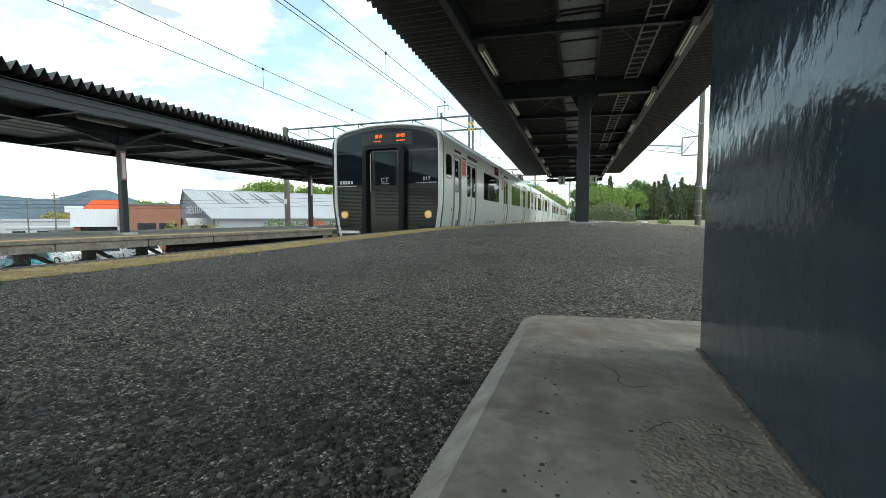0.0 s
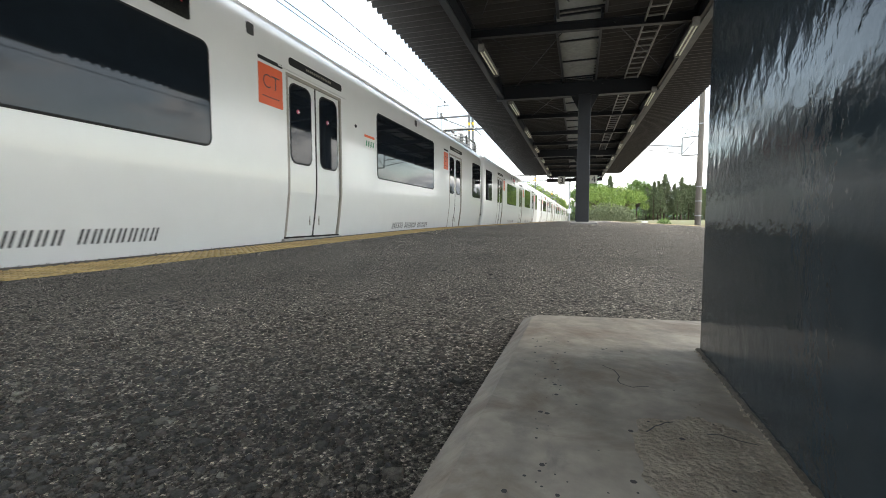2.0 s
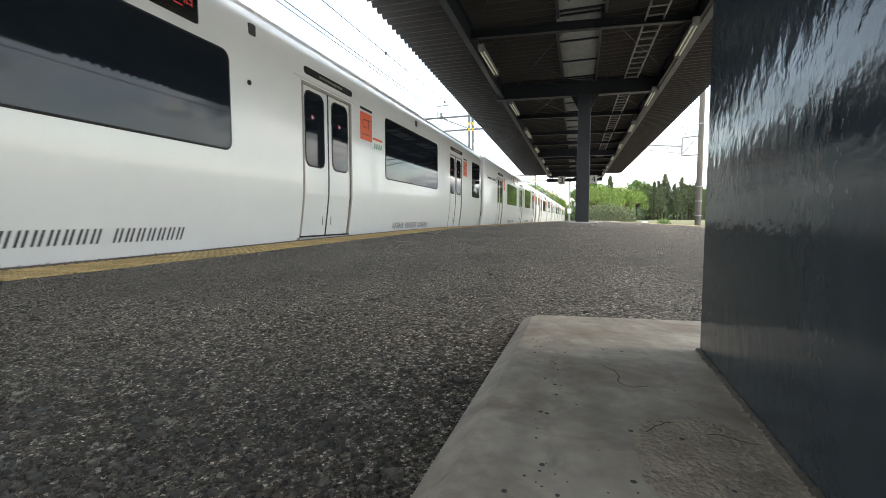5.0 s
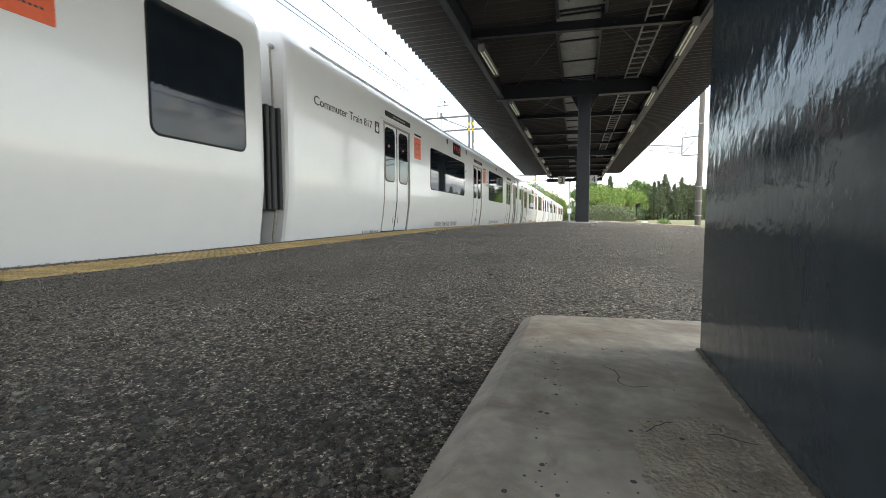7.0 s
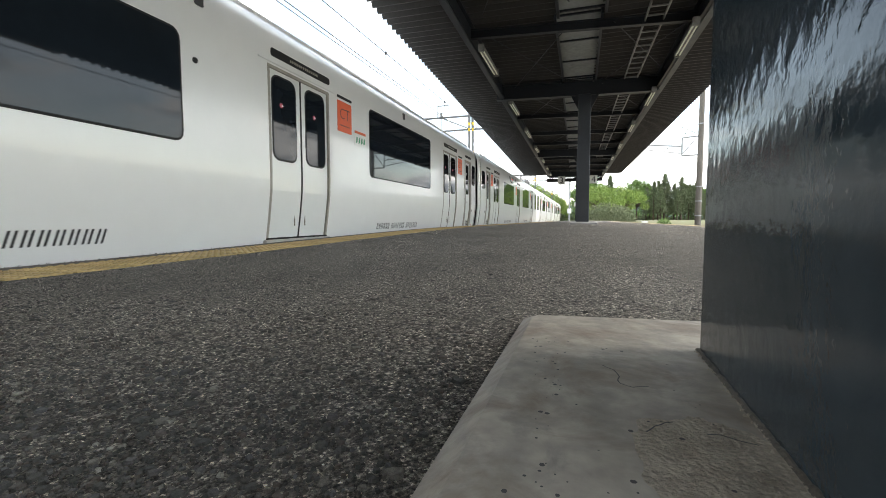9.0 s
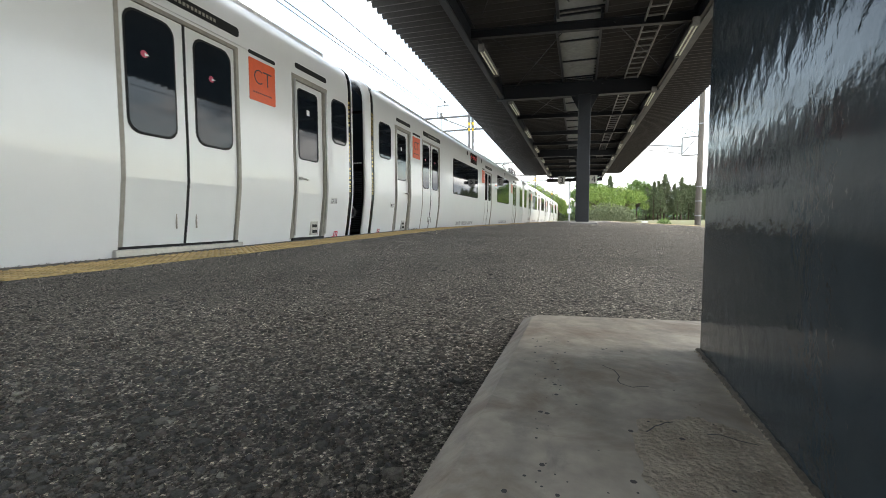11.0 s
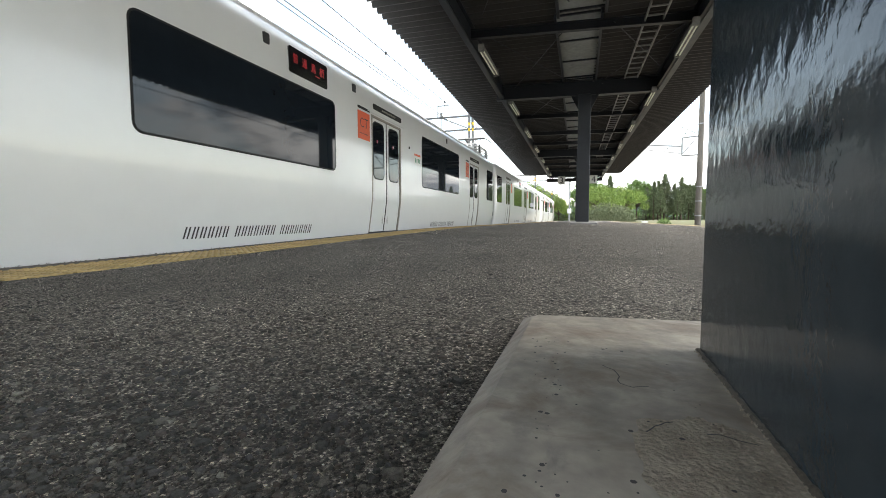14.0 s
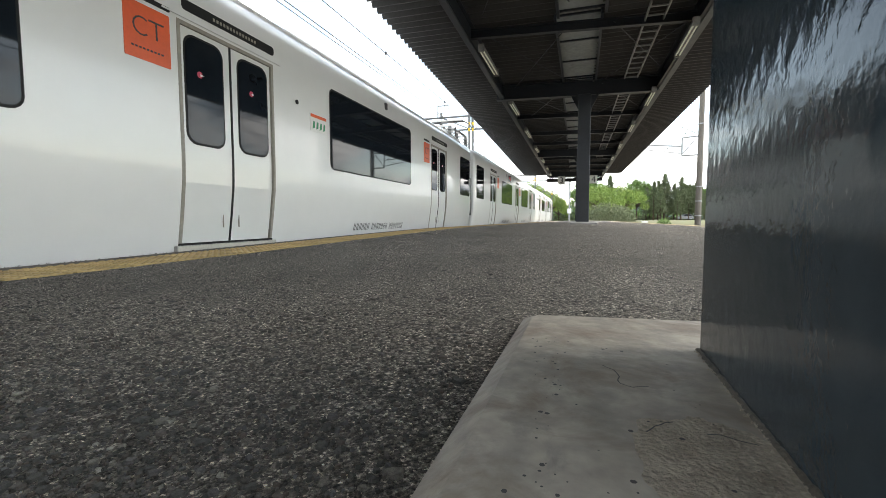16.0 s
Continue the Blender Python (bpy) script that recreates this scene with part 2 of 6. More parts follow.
UNDER = mat("underframe_grey", (0.06, 0.06, 0.06), 0.7, var=0.4, big=4, fine=30)
BELLOWS = mat("grey_bellows", (0.035, 0.035, 0.038), 0.65, var=0.3, big=4, fine=30)
CERAMIC = mat("grey_insulator", (0.15, 0.155, 0.15), 0.3, var=0.25, big=8, fine=40)
RAIL = mat("rusty_rail", (0.12, 0.075, 0.05), 0.6, 0.4, var=0.4, big=4, fine=40)
BALLAST = mat("ballast", (0.16, 0.14, 0.125), 0.95, var=0.6, big=6, fine=40, bump=1.0, bscale=18, bdist=0.08)
GROUND = mat("ground_soil", (0.20, 0.19, 0.17), 0.95, var=0.35, big=0.15, fine=2.5, bump=0.3, bscale=3)
GRASS = mat("grass", (0.10, 0.115, 0.04), 0.95, var=0.5, big=0.25, fine=6, tint=(0.13, 0.11, 0.055))
LOT = mat("parking_asphalt", (0.22, 0.22, 0.22), 0.9, var=0.2, big=0.3, fine=4)
WOOD = mat("weathered_boards", (0.20, 0.13, 0.08), 0.9, var=0.5, big=3, fine=20, stretch=(1, 1, 0.2), rand=0.25)
POLE = mat("concrete_pole", (0.15, 0.135, 0.115), 0.85, var=0.35, big=3, fine=25, stretch=(1, 1, 0.4))
BARK = mat("bark", (0.09, 0.065, 0.045), 0.95, var=0.4, big=4, fine=20, bump=0.6, bscale=20)
WIRE = mat("copper_wire", (0.05, 0.05, 0.05), 0.5, 0.4, var=0.2)
SHOP_ROOF = mat("pale_metal_roof", (0.35, 0.36, 0.385), 0.45, 0.1, var=0.12, big=0.3, fine=3)
SHOP_WALL = mat("grey_cladding", (0.20, 0.21, 0.23), 0.7, var=0.15, big=0.4, fine=4)
SHOP_PALE = mat("pale_grey_wall", (0.45, 0.46, 0.48), 0.7, var=0.12, big=0.4, fine=4)
BROWN = mat("terracotta_wall", (0.30, 0.135, 0.09), 0.8, var=0.15, big=0.4, fine=5)
WHITE_WALL = mat("white_wall", (0.68, 0.69, 0.72), 0.7, var=0.1, big=0.3, fine=4)
DARK_IN = mat("dark_shopfront_glass", (0.03, 0.035, 0.04), 0.12, var=0.3, big=0.6, fine=3)
# forest green shifted to pale blue to paint in distance haze
HILL = mat("haze_tinted_forest_hill", (0.11, 0.145, 0.175), 1.0, var=0.35, big=0.012, fine=0.08, spec=0.0)
STRIPE = mat("yellow_band", (0.75, 0.50, 0.02), 0.5, var=0.15)
SIGN_W = mat("white_sign", (0.72, 0.72, 0.70), 0.5, var=0.08)
SIGN_R = mat("red_sign", (0.42, 0.14, 0.17), 0.5, var=0.1)


def leaf_mat(name, a, b2):
    m = bpy.data.materials.new(name)
    m.use_nodes = True
    n, l = m.node_tree.nodes, m.node_tree.links
    b = n["Principled BSDF"]
    g, mx, ns = n.new("ShaderNodeNewGeometry"), n.new("ShaderNodeMix"), n.new("ShaderNodeTexNoise")
    mx.data_type = "RGBA"
    mx.inputs[6].default_value, mx.inputs[7].default_value = (*a, 1), (*b2, 1)
    ad, co = n.new("ShaderNodeMath"), n.new("ShaderNodeTexCoord")
    ad.operation = "MULTIPLY_ADD"
    ns.inputs["Scale"].default_value = 0.5
    l.new(co.outputs["Object"], ns.inputs["Vector"])
    l.new(g.outputs["Random Per Island"], ad.inputs[0])
    ad.inputs[1].default_value = 0.55
    l.new(ns.outputs[0], ad.inputs[2])
    sb = n.new("ShaderNodeMath")
    sb.operation, sb.inputs[1].default_value = "SUBTRACT", 0.28
    l.new(ad.outputs[0], sb.inputs[0])
    l.new(sb.outputs[0], mx.inputs[0])
    l.new(mx.outputs[2], b.inputs["Base Color"])
    b.inputs["Roughness"].default_value = 0.65
    b.inputs["Subsurface Weight"].default_value = 0.0
    return m


LEAF_FRESH = leaf_mat("fresh_leaves", (0.07, 0.125, 0.02), (0.30, 0.42, 0.085))
LEAF_DARK = leaf_mat("dark_conifer_needles", (0.045, 0.066, 0.028), (0.15, 0.185, 0.085))
LEAF_MID = leaf_mat("mid_green_leaves", (0.06, 0.125, 0.025), (0.16, 0.26, 0.05))
LEAF_OLIVE = leaf_mat("olive_shrub_leaves", (0.10, 0.12, 0.06), (0.20, 0.23, 0.12))
LEAF_BLOOM = leaf_mat("yellow_green_blossom", (0.20, 0.19, 0.03), (0.36, 0.33, 0.07))
LEAF_FLAME = leaf_mat("orange_flowers", (0.6, 0.10, 0.02), (0.8, 0.2, 0.04))


# ---- mesh tools ----
class Geo:
    """Collects vertices and faces of one mesh."""

    def __init__(self):
        self.v, self.f = [], []

    def poly(self, pts):
        k = len(self.v)
        self.v += [tuple(p) for p in pts]
        self.f.append(tuple(range(k, k + len(pts))))
        return self

    def box(self, x0, x1, y0, y1, z0, z1, c=0.0):
        """A block; c chamfers its vertical and top edges."""
        if c:
            return self.loft([[(x0 + a, y0 + b, z), (x1 - a, y0 + b, z), (x1 - b, y0 + a, z), (x1 - b, y1 - a, z), (x1 - a, y1 - b, z), (x0 + a, y1 - b, z), (x0 + b, y1 - a, z), (x0 + b, y0 + a, z)]
                              for z, a, b in ((z0, c, 0), (z1 - c, c, 0), (z1, c * 1.6, c))])
        k = len(self.v)
        self.v += [(x, y, z) for z in (z0, z1) for x, y in ((x0, y0), (x1, y0), (x1, y1), (x0, y1))]
        for q in ((3, 2, 1, 0), (4, 5, 6, 7), (0, 1, 5, 4), (1, 2, 6, 5), (2, 3, 7, 6), (3, 0, 4, 7)):
            self.f.append(tuple(k + i for i in q))
        return self

    def loft(self, rings, caps=True, closed=True):
        k, n = len(self.v), len(rings[0])
        for r in rings:
            self.v += [tuple(p) for p in r]
        for i in range(len(rings) - 1):
            for j in range(n if closed else n - 1):
                a, b = k + i * n + j, k + i * n + (j + 1) % n
                self.f.append((a, b, b + n, a + n))
        if caps:
            self.f.append(tuple(range(k + n - 1, k - 1, -1)))
            self.f.append(tuple(k + (len(rings) - 1) * n + j for j in range(n)))
        return self

    def tube(self, p, q, r, n=8, r2=None):
        p, q = Vector(p), Vector(q)
        d = (q - p).normalized()
        a = d.orthogonal().normalized()
        b = d.cross(a)
        r2 = r if r2 is None else r2
        return self.loft([[p2 + (a * math.cos(t) + b * math.sin(t)) * rr for t in [2 * math.pi * i / n for i in range(n)]] for p2, rr in ((p, r), (q, r2))])

    def path(self, pts, r, n=6):
        for a, b in zip(pts, pts[1:]):
            self.tube(a, b, r, n)
        return self

    def slab(self, outline, axis, a, b):
        """An outline of (u, v) drawn out along an axis from a to b: x takes (y, z), y takes (x, z), z takes (x, y)."""
        put = {"x": lambda u, v, w: (w, u, v), "y": lambda u, v, w: (u, w, v), "z": lambda u, v, w: (u, v, w)}[axis]
        return self.loft([[put(u, v, w) for u, v in outline] for w in (a, b)])


def rounded(u0, u1, v0, v1, r, n=4):
    pts = []
    for cu, cv, a0 in ((u1 - r, v1 - r, 0), (u0 + r, v1 - r, 90), (u0 + r, v0 + r, 180), (u1 - r, v0 + r, 270)):
        pts += [(cu + r * math.cos(radians(a0 + 90 * i / n)), cv + r * math.sin(radians(a0 + 90 * i / n))) for i in range(n + 1)]
    return pts


def mesh_of(name, geo, material, smooth=False):
    me = bpy.data.meshes.new(name)
    me.from_pydata(geo.v, [], geo.f)
    b = bmesh.new()
    b.from_mesh(me)
    bmesh.ops.recalc_face_normals(b, faces=b.faces)
    b.to_mesh(me)
    b.free()
    me.materials.append(material)
    if smooth:
        me.polygons.foreach_set("use_smooth", [True] * len(me.polygons))
    return me


def part(name, geo, material, parent, label="", smooth=False):
    ob = new(name, mesh_of(name, geo, material, smooth))
    ob.parent = parent
    return tagged(ob, label)


def thing(name, label, category, at=(0, 0, 0), turn=0.0, group="", kind=""):
    ob = new(name)
    ob.matrix_basis = pose(*at, 0, 0, turn)
    return tagged(ob, label, category, group, kind)


def solid(name, geo, material, label, category="", group="", kind="", smooth=False):
    return tagged(new(name, mesh_of(name, geo, material, smooth)), label, category, group, kind)


def bevel(ob, w=0.01, seg=2):
    m = ob.modifiers.new("bevel", "BEVEL")
    m.width, m.segments, m.limit_method, m.angle_limit = w, seg, "ANGLE", radians(40)
    return ob


def lettering(name, text, size, m, material, parent=None, align="LEFT", shear=0.0, depth=0.002, width=None):
    """Real letters as a mesh, laid in the pose m."""
    c = bpy.data.curves.new(name, "FONT")
    c.body, c.size, c.align_x, c.shear, c.extrude, c.resolution_u = text, size, align, shear, depth, 3
    o = bpy.data.objects.new(name, c)
    scene.collection.objects.link(o)
    bpy.context.view_layer.update()
    me = bpy.data.meshes.new_from_object(o.evaluated_get(bpy.context.evaluated_depsgraph_get()))
    bpy.data.objects.remove(o)
    if width:
        xs = [v.co.x for v in me.vertices]
        k = width / (max(xs) - min(xs))
        for v in me.vertices:
            v.co.x *= k
    me.materials.clear()
    me.materials.append(material)
    ob = new(name, me)
    ob.parent = parent
    ob.matrix_basis = m
    return ob


# ---- platform ----
EDGE_Y = [-60, 1.65, 2.8, 5.5, 9, 15, 39, 70]
EDGE_Z = [-0.025, -0.02, -0.006, 0.036, 0.075, 0.062, 0.012, 0.012]
DRIFT = -0.0155


def edge_z(y):
    return float(np.mean([np.interp(y + d, EDGE_Y, EDGE_Z) for d in (-1.2, -0.6, 0, 0.6, 1.2)]))


def top_z(x, y):
    """The crowned platform surface: it falls gently from its middle to both edges."""
    return edge_z(y) + 0.025 * (x + 3.31 if x < 0 else 3.31 - 0.85 * x)


def build_platform():
    g = Geo()
    xs = [-3.105] + [-3.085 + 0.12 * i for i in range(51)]
    ys = [-45, -35, -25, -18, -12, -8, -6, -4, -2, -1] + [-0.6 + 0.12 * i for i in range(60)] + [6.8 + 0.5 * i for i in range(18)] + [16 + 2 * i for i in range(18)]
    for y in ys:
        for x in xs:
            g.v.append((x, y, top_z(x, y) + 0.004 * noise.noise((x * 1.1, y * 1.1, 0)) + 0.0025 * noise.noise((x * 6, y * 6, 3))))
    n = len(xs)
    for i in range(len(ys) - 1):
        for j in range(n - 1):
            a = i * n + j
            g.f.append((a, a + 1, a + n + 1, a + n))
    plat = solid("platform_surface", g, ASPHALT, "worn dark grey asphalt platform surface", "platform", kind="structure", smooth=True)
    for side, name in ((-1, "platform_coping_track_side"), (1, "platform_coping_far_side")):
        c = Geo()
        for i, y in enumerate([-45 + 1.0 * k for k in range(95)]):
            x0, x1 = (-3.31, -3.10) if side < 0 else (2.90, 3.05)
            z0, z1 = top_z(0.5 * (x0 + x1), y), top_z(0.5 * (x0 + x1), y + 1)
            c.loft([[(x0, yy, -0.25), (x1, yy, -0.25), (x1, yy, z + 0.004), (x0 + 0.012, yy, z + 0.004), (x0, yy, z - 0.01)] for yy, z in ((y + 0.004, z0), (y + 0.996, z1))])
        solid(name, c, COPING, "dark concrete coping stones of the platform edge", "coping", kind="structure")
    w = Geo().box(-3.16, 2.9, -45, 50, -1.3, -0.25)
    solid("platform_wall", w, OLD_CONC, "weathered concrete platform retaining wall", "platform wall", kind="structure")
    w = Geo().box(-3.16, 2.9, 49.9, 50.05, -1.3, 0.05)
    solid("platform_end", w, OLD_CONC, "weathered concrete end wall of the platform", "platform wall", kind="structure")
    # loose-looking aggregate close by
    rnd = random.Random(4)
    for k in range(26000):
        y = 0.12 + 3.4 * rnd.random() ** 2.2
        x = -0.14 - y * 2.15 * rnd.random() if rnd.random() < 0.85 else -0.12 + 0.9 * rnd.random()
        if x > -0.15 and y < 0.95:
            continue
        r = rnd.choice((0.0010, 0.0012, 0.0015, 0.0018, 0.0022, 0.0028, 0.0036)) * (2.8 if rnd.random() < 0.035 else 1.0)
        z = top_z(x, y) + 0.003 * noise.noise((x * 1.1, y * 1.1, 0))
        a = rnd.random() * 6.3
        pts = []
        for i in range(5):
            rr = r * (0.75 + 0.6 * rnd.random())
            pts.append((x + rr * math.cos(a + i * 1.257), y + rr * math.sin(a + i * 1.257)))
        if k == 0:
            s = Geo()
        if y < 0.95 and k % 4 == 0:
            r = rnd.uniform(0.0030, 0.0062)
            pts = [(x + (u - x) * r / 0.0028, y + (v - y) * r / 0.0028) for u, v in pts] if max(abs(u - x) for u, _ in pts) < 0.0036 else pts
        hgt = min(0.0022, r * (0.2 + 0.5 * rnd.random()))
        s.loft([[(u, v, z - 0.003) for u, v in pts], [(x + (u - x) * 0.7, y + (v - y) * 0.7, z + hgt + 0.2 * r * rnd.random()) for u, v in pts]])
    solid("asphalt_aggregate", s, STONE, "small grey stones set in the asphalt", "stones", kind="stuff")
    # warning tiles along the edge
    t = Geo().box(-0.144, 0.144, -0.142, 0.142, -0.02, 0.004, 0.003)
    for i in range(5):
        for j in range(5):
            cx, cy = -0.12 + 0.06 * i, -0.12 + 0.06 * j
            t.loft([[(cx + r * math.cos(q), cy + r * math.sin(q), z) for q in [math.pi / 3 * m for m in range(6)]] for r, z in ((0.018, 0.004), (0.012, 0.009))])
    me = mesh_of("tactile_tile", t, YELLOW)
    y = -4.0
    while y < 40:
        for x in (-2.935, -2.637):
            o = new("tactile_tile", me)
            o.parent = plat
            o.matrix_basis = Matrix.Translation((x, y, top_z(x, y) + 0.003)) @ pose(0, 0, 0, math.degrees(math.atan((top_z(x, y + 0.3) - top_z(x, y)) / 0.3)), -1.4, 0)
        y += 0.3
    g2 = Geo()
    for k in range(93):
        y0 = -44 + k
        za, zb = top_z(2.75, y0) + 0.004, top_z(2.75, y0 + 1) + 0.004
        g2.poly([(2.6, y0, za + 0.003), (2.88, y0, za), (2.88, y0 + 1, zb), (2.6, y0 + 1, zb + 0.003)])
    tagged(part("yellow_line", g2, YELLOW, plat), "faded yellow warning strip")


def footing_and_column():
    f = Geo()
    zg = top_z(0, 0.6)
    outer = [(-0.126, -0.30), (0.66, -0.30), (0.70, 1.00), (-0.100, 0.935), (-0.114, 0.90)]
    inner = [(-0.089, -0.27), (0.63, -0.27), (0.665, 0.93), (-0.070, 0.845), (-0.086, 0.81)]
    mid = [(a * 0.9 + c * 0.1, b * 0.9 + d * 0.1) for (a, b), (c, d) in zip(outer, inner)]
    # a finely divided top, slightly uneven
    f.loft([[(x, y, z) for x, y in ring] for ring, z in ((outer, zg - 0.03), (outer, zg + 0.006), (mid, zg + 0.011))], caps=False)
    ob = solid("column_footing", f, FOOTING, "low pale concrete footing with cracks and chamfered edges", "footing", kind="structure")
    b = bmesh.new()
    b.from_mesh(ob.data)
    b.verts.ensure_lookup_table()
    rim = [b.verts[len(outer) * 2 + i] for i in range(len(outer))]
    tops = [b.verts.new((x, y, zg + 0.032)) for x, y in inner]
    for i in range(len(outer)):
        j = (i + 1) % len(outer)
        b.faces.new((rim[i], rim[j], tops[j], tops[i]))
    b.faces.new(tops)
    bmesh.ops.recalc_face_normals(b, faces=b.faces)
    b.to_mesh(ob.data)
    b.free()
    bevel(ob, 0.003, 2)
    zt = zg + 0.032
    # crumbling patch, crack and pits on the footing
    rnd = random.Random(2)
    patch = Geo()
    patch.poly([(0.100 + 0.056 * math.cos(a) * (1 + 0.22 * noise.noise((2 * math.cos(a), 2 * math.sin(a), 7)) + 0.16 * noise.noise((5 * math.cos(a), 5 * math.sin(a), 3)) + 0.05 * noise.noise((17 * math.cos(a), 17 * math.sin(a), 3))), 0.365 + 0.08 * math.sin(a) * (1 + 0.22 * noise.noise((2 * math.cos(a), 2 * math.sin(a), 7)) + 0.16 * noise.noise((5 * math.cos(a), 5 * math.sin(a), 3)) + 0.05 * noise.noise((17 * math.cos(a), 17 * math.sin(a), 3))), zt + 0.0007) for a in [6.283 * i / 90 for i in range(90)]])
    p = part("mortar_patch", patch, PATCH, ob, "rough brown worn mortar patch")
    cr = Geo()
    for pts in ([(0.028, 0.568), (0.034, 0.560), (0.040, 0.555), (0.043, 0.543), (0.045, 0.533), (0.042, 0.520), (0.044, 0.510), (0.056, 0.502), (0.064, 0.507), (0.073, 0.510)],
                [(0.056, 0.398), (0.061, 0.405), (0.065, 0.412), (0.070, 0.416), (0.074, 0.421), (0.083, 0.426)],
                [(0.105, 0.409), (0.115, 0.411), (0.120, 0.409), (0.128, 0.404), (0.140, 0.401)]):
        for a, c in zip(pts, pts[1:]):
            d = Vector((c[1] - a[1], a[0] - c[0], 0)).normalized() * 0.0008
            cr.poly([(a[0] - d.x, a[1] - d.y, zt + 0.0018), (a[0] + d.x, a[1] + d.y, zt + 0.0018), (c[0] + d.x * 0.7, c[1] + d.y * 0.7, zt + 0.0018), (c[0] - d.x * 0.7, c[1] - d.y * 0.7, zt + 0.0018)])
    part("crack", cr, UNDER, ob, "thin dark crack")
    pit = Geo()
    for i in range(70):
        y, r = rnd.uniform(0.28, 0.70), rnd.choice((0.0007, 0.0009, 0.0012, 0.0016, 0.0021))
        x = -0.024 - 0.05 * max(0.0, y - 0.3) + 0.009 * rnd.gauss(0, 1) if i < 40 else rnd.uniform(-0.07, 0.13)
        pit.poly([(x + r * (1 + 0.3 * rnd.random()) * math.cos(a), y + r * 1.2 * math.sin(a), zt + 0.0016) for a in [1.05 * q for q in range(6)]])
    part("pit", pit, UNDER, ob, "small dark pits")
    # the steel column with thick drips of paint
    c = Geo().loft([[(0.1525, 0.235, z), (0.47, 0.235, z), (0.47, 0.682, z), (0.1605, 0.682, z)] for z in (zt - 0.01, 3.3)])
    col = solid("near_column", c, NEAR_PAINT, "glossy dark blue-grey painted steel platform column", "column", kind="structure")
    bevel(col, 0.006, 2)
    m = Geo()
    line = []
    for i in range(150):
        y = 0.237 + 0.446 * i / 149
        e = -0.0068 + 0.008 * i / 149
        q = noise.noise((y * 60, 1.0, 0.0)) + 0.6 * noise.noise((y * 190, 4.0, 0.0))
        line.append([(e + 0.1565 - 0.0025 * abs(q) - 0.0015, y, zt + 0.0005), (e + 0.1575, y, zt + 0.0028 + 0.002 * q), (e + 0.1600, y, zt + 0.0035 + 0.003 * q), (e + 0.1600, y, zt - 0.001)])
    m.loft(line)
    part("mortar_joint", m, JOINT, col, "crumbling brown joint at the column base")
    cb = Geo()
    for i in range(220):
        y, r = 0.24 + 0.44 * rnd.random(), rnd.uniform(0.0005, 0.0016)
        x = 0.1497 + 0.018 * (y - 0.237) - abs(rnd.gauss(0, 0.0022))
        cb.loft([[(x + r * k * math.cos(1.257 * q), y + r * k * math.sin(1.257 * q), z) for q in range(5)] for k, z in ((1.0, zt), (0.6, zt + r))])
    tagged(part("mortar_crumbs", cb, PATCH, col, "loose crumbs of mortar"), kind="stuff")


def folded_sheet(x0, x1, y0, y1, zf, pitch=0.2, depth=0.14, taper=0.0):
    """A folded plate roof whose folds run across the platform; zf gives the height at x."""
    g = Geo()
    n = int((y1 - y0) / pitch)
    cols = [x0, 0.5 * (x0 + x1), x1]
    rows = []
    for i in range(n):
        y = y0 + i * pitch
        rows += [(y, 0), (y + pitch * 0.12, 0), (y + pitch * 0.45, depth), (y + pitch * 0.6, depth)]
    for y, d in rows:
        for x in cols:
            g.v.append((x + DRIFT * y + (taper * max(y, -8.0) if x == x0 else 0.0), y, zf(x) + d))
    m = len(cols)
    for i in range(len(rows) - 1):
        for j in range(m - 1):
            a = i * m + j
            g.f.append((a, a + 1, a + m + 1, a + m))
    return g


def ishape(g, p, q, w=0.16, hgt=0.28, t=0.014):
    """An I-beam from p to q, flanges level."""
    p, q = Vector(p), Vector(q)
    d = (q - p).normalized()
    s = d.cross(Vector((0, 0, 1))).normalized()
    for u0, u1, v0, v1 in ((-w / 2, w / 2, 0, t), (-t / 2, t / 2, t, hgt - t), (-w / 2, w / 2, hgt - t, hgt)):
        g.loft([[e + s * u + Vector((0, 0, v)) for u, v in ((u0, v0), (u1, v0), (u1, v1), (u0, v1))] for e in (p, q)])
    return g


CX = 0.02


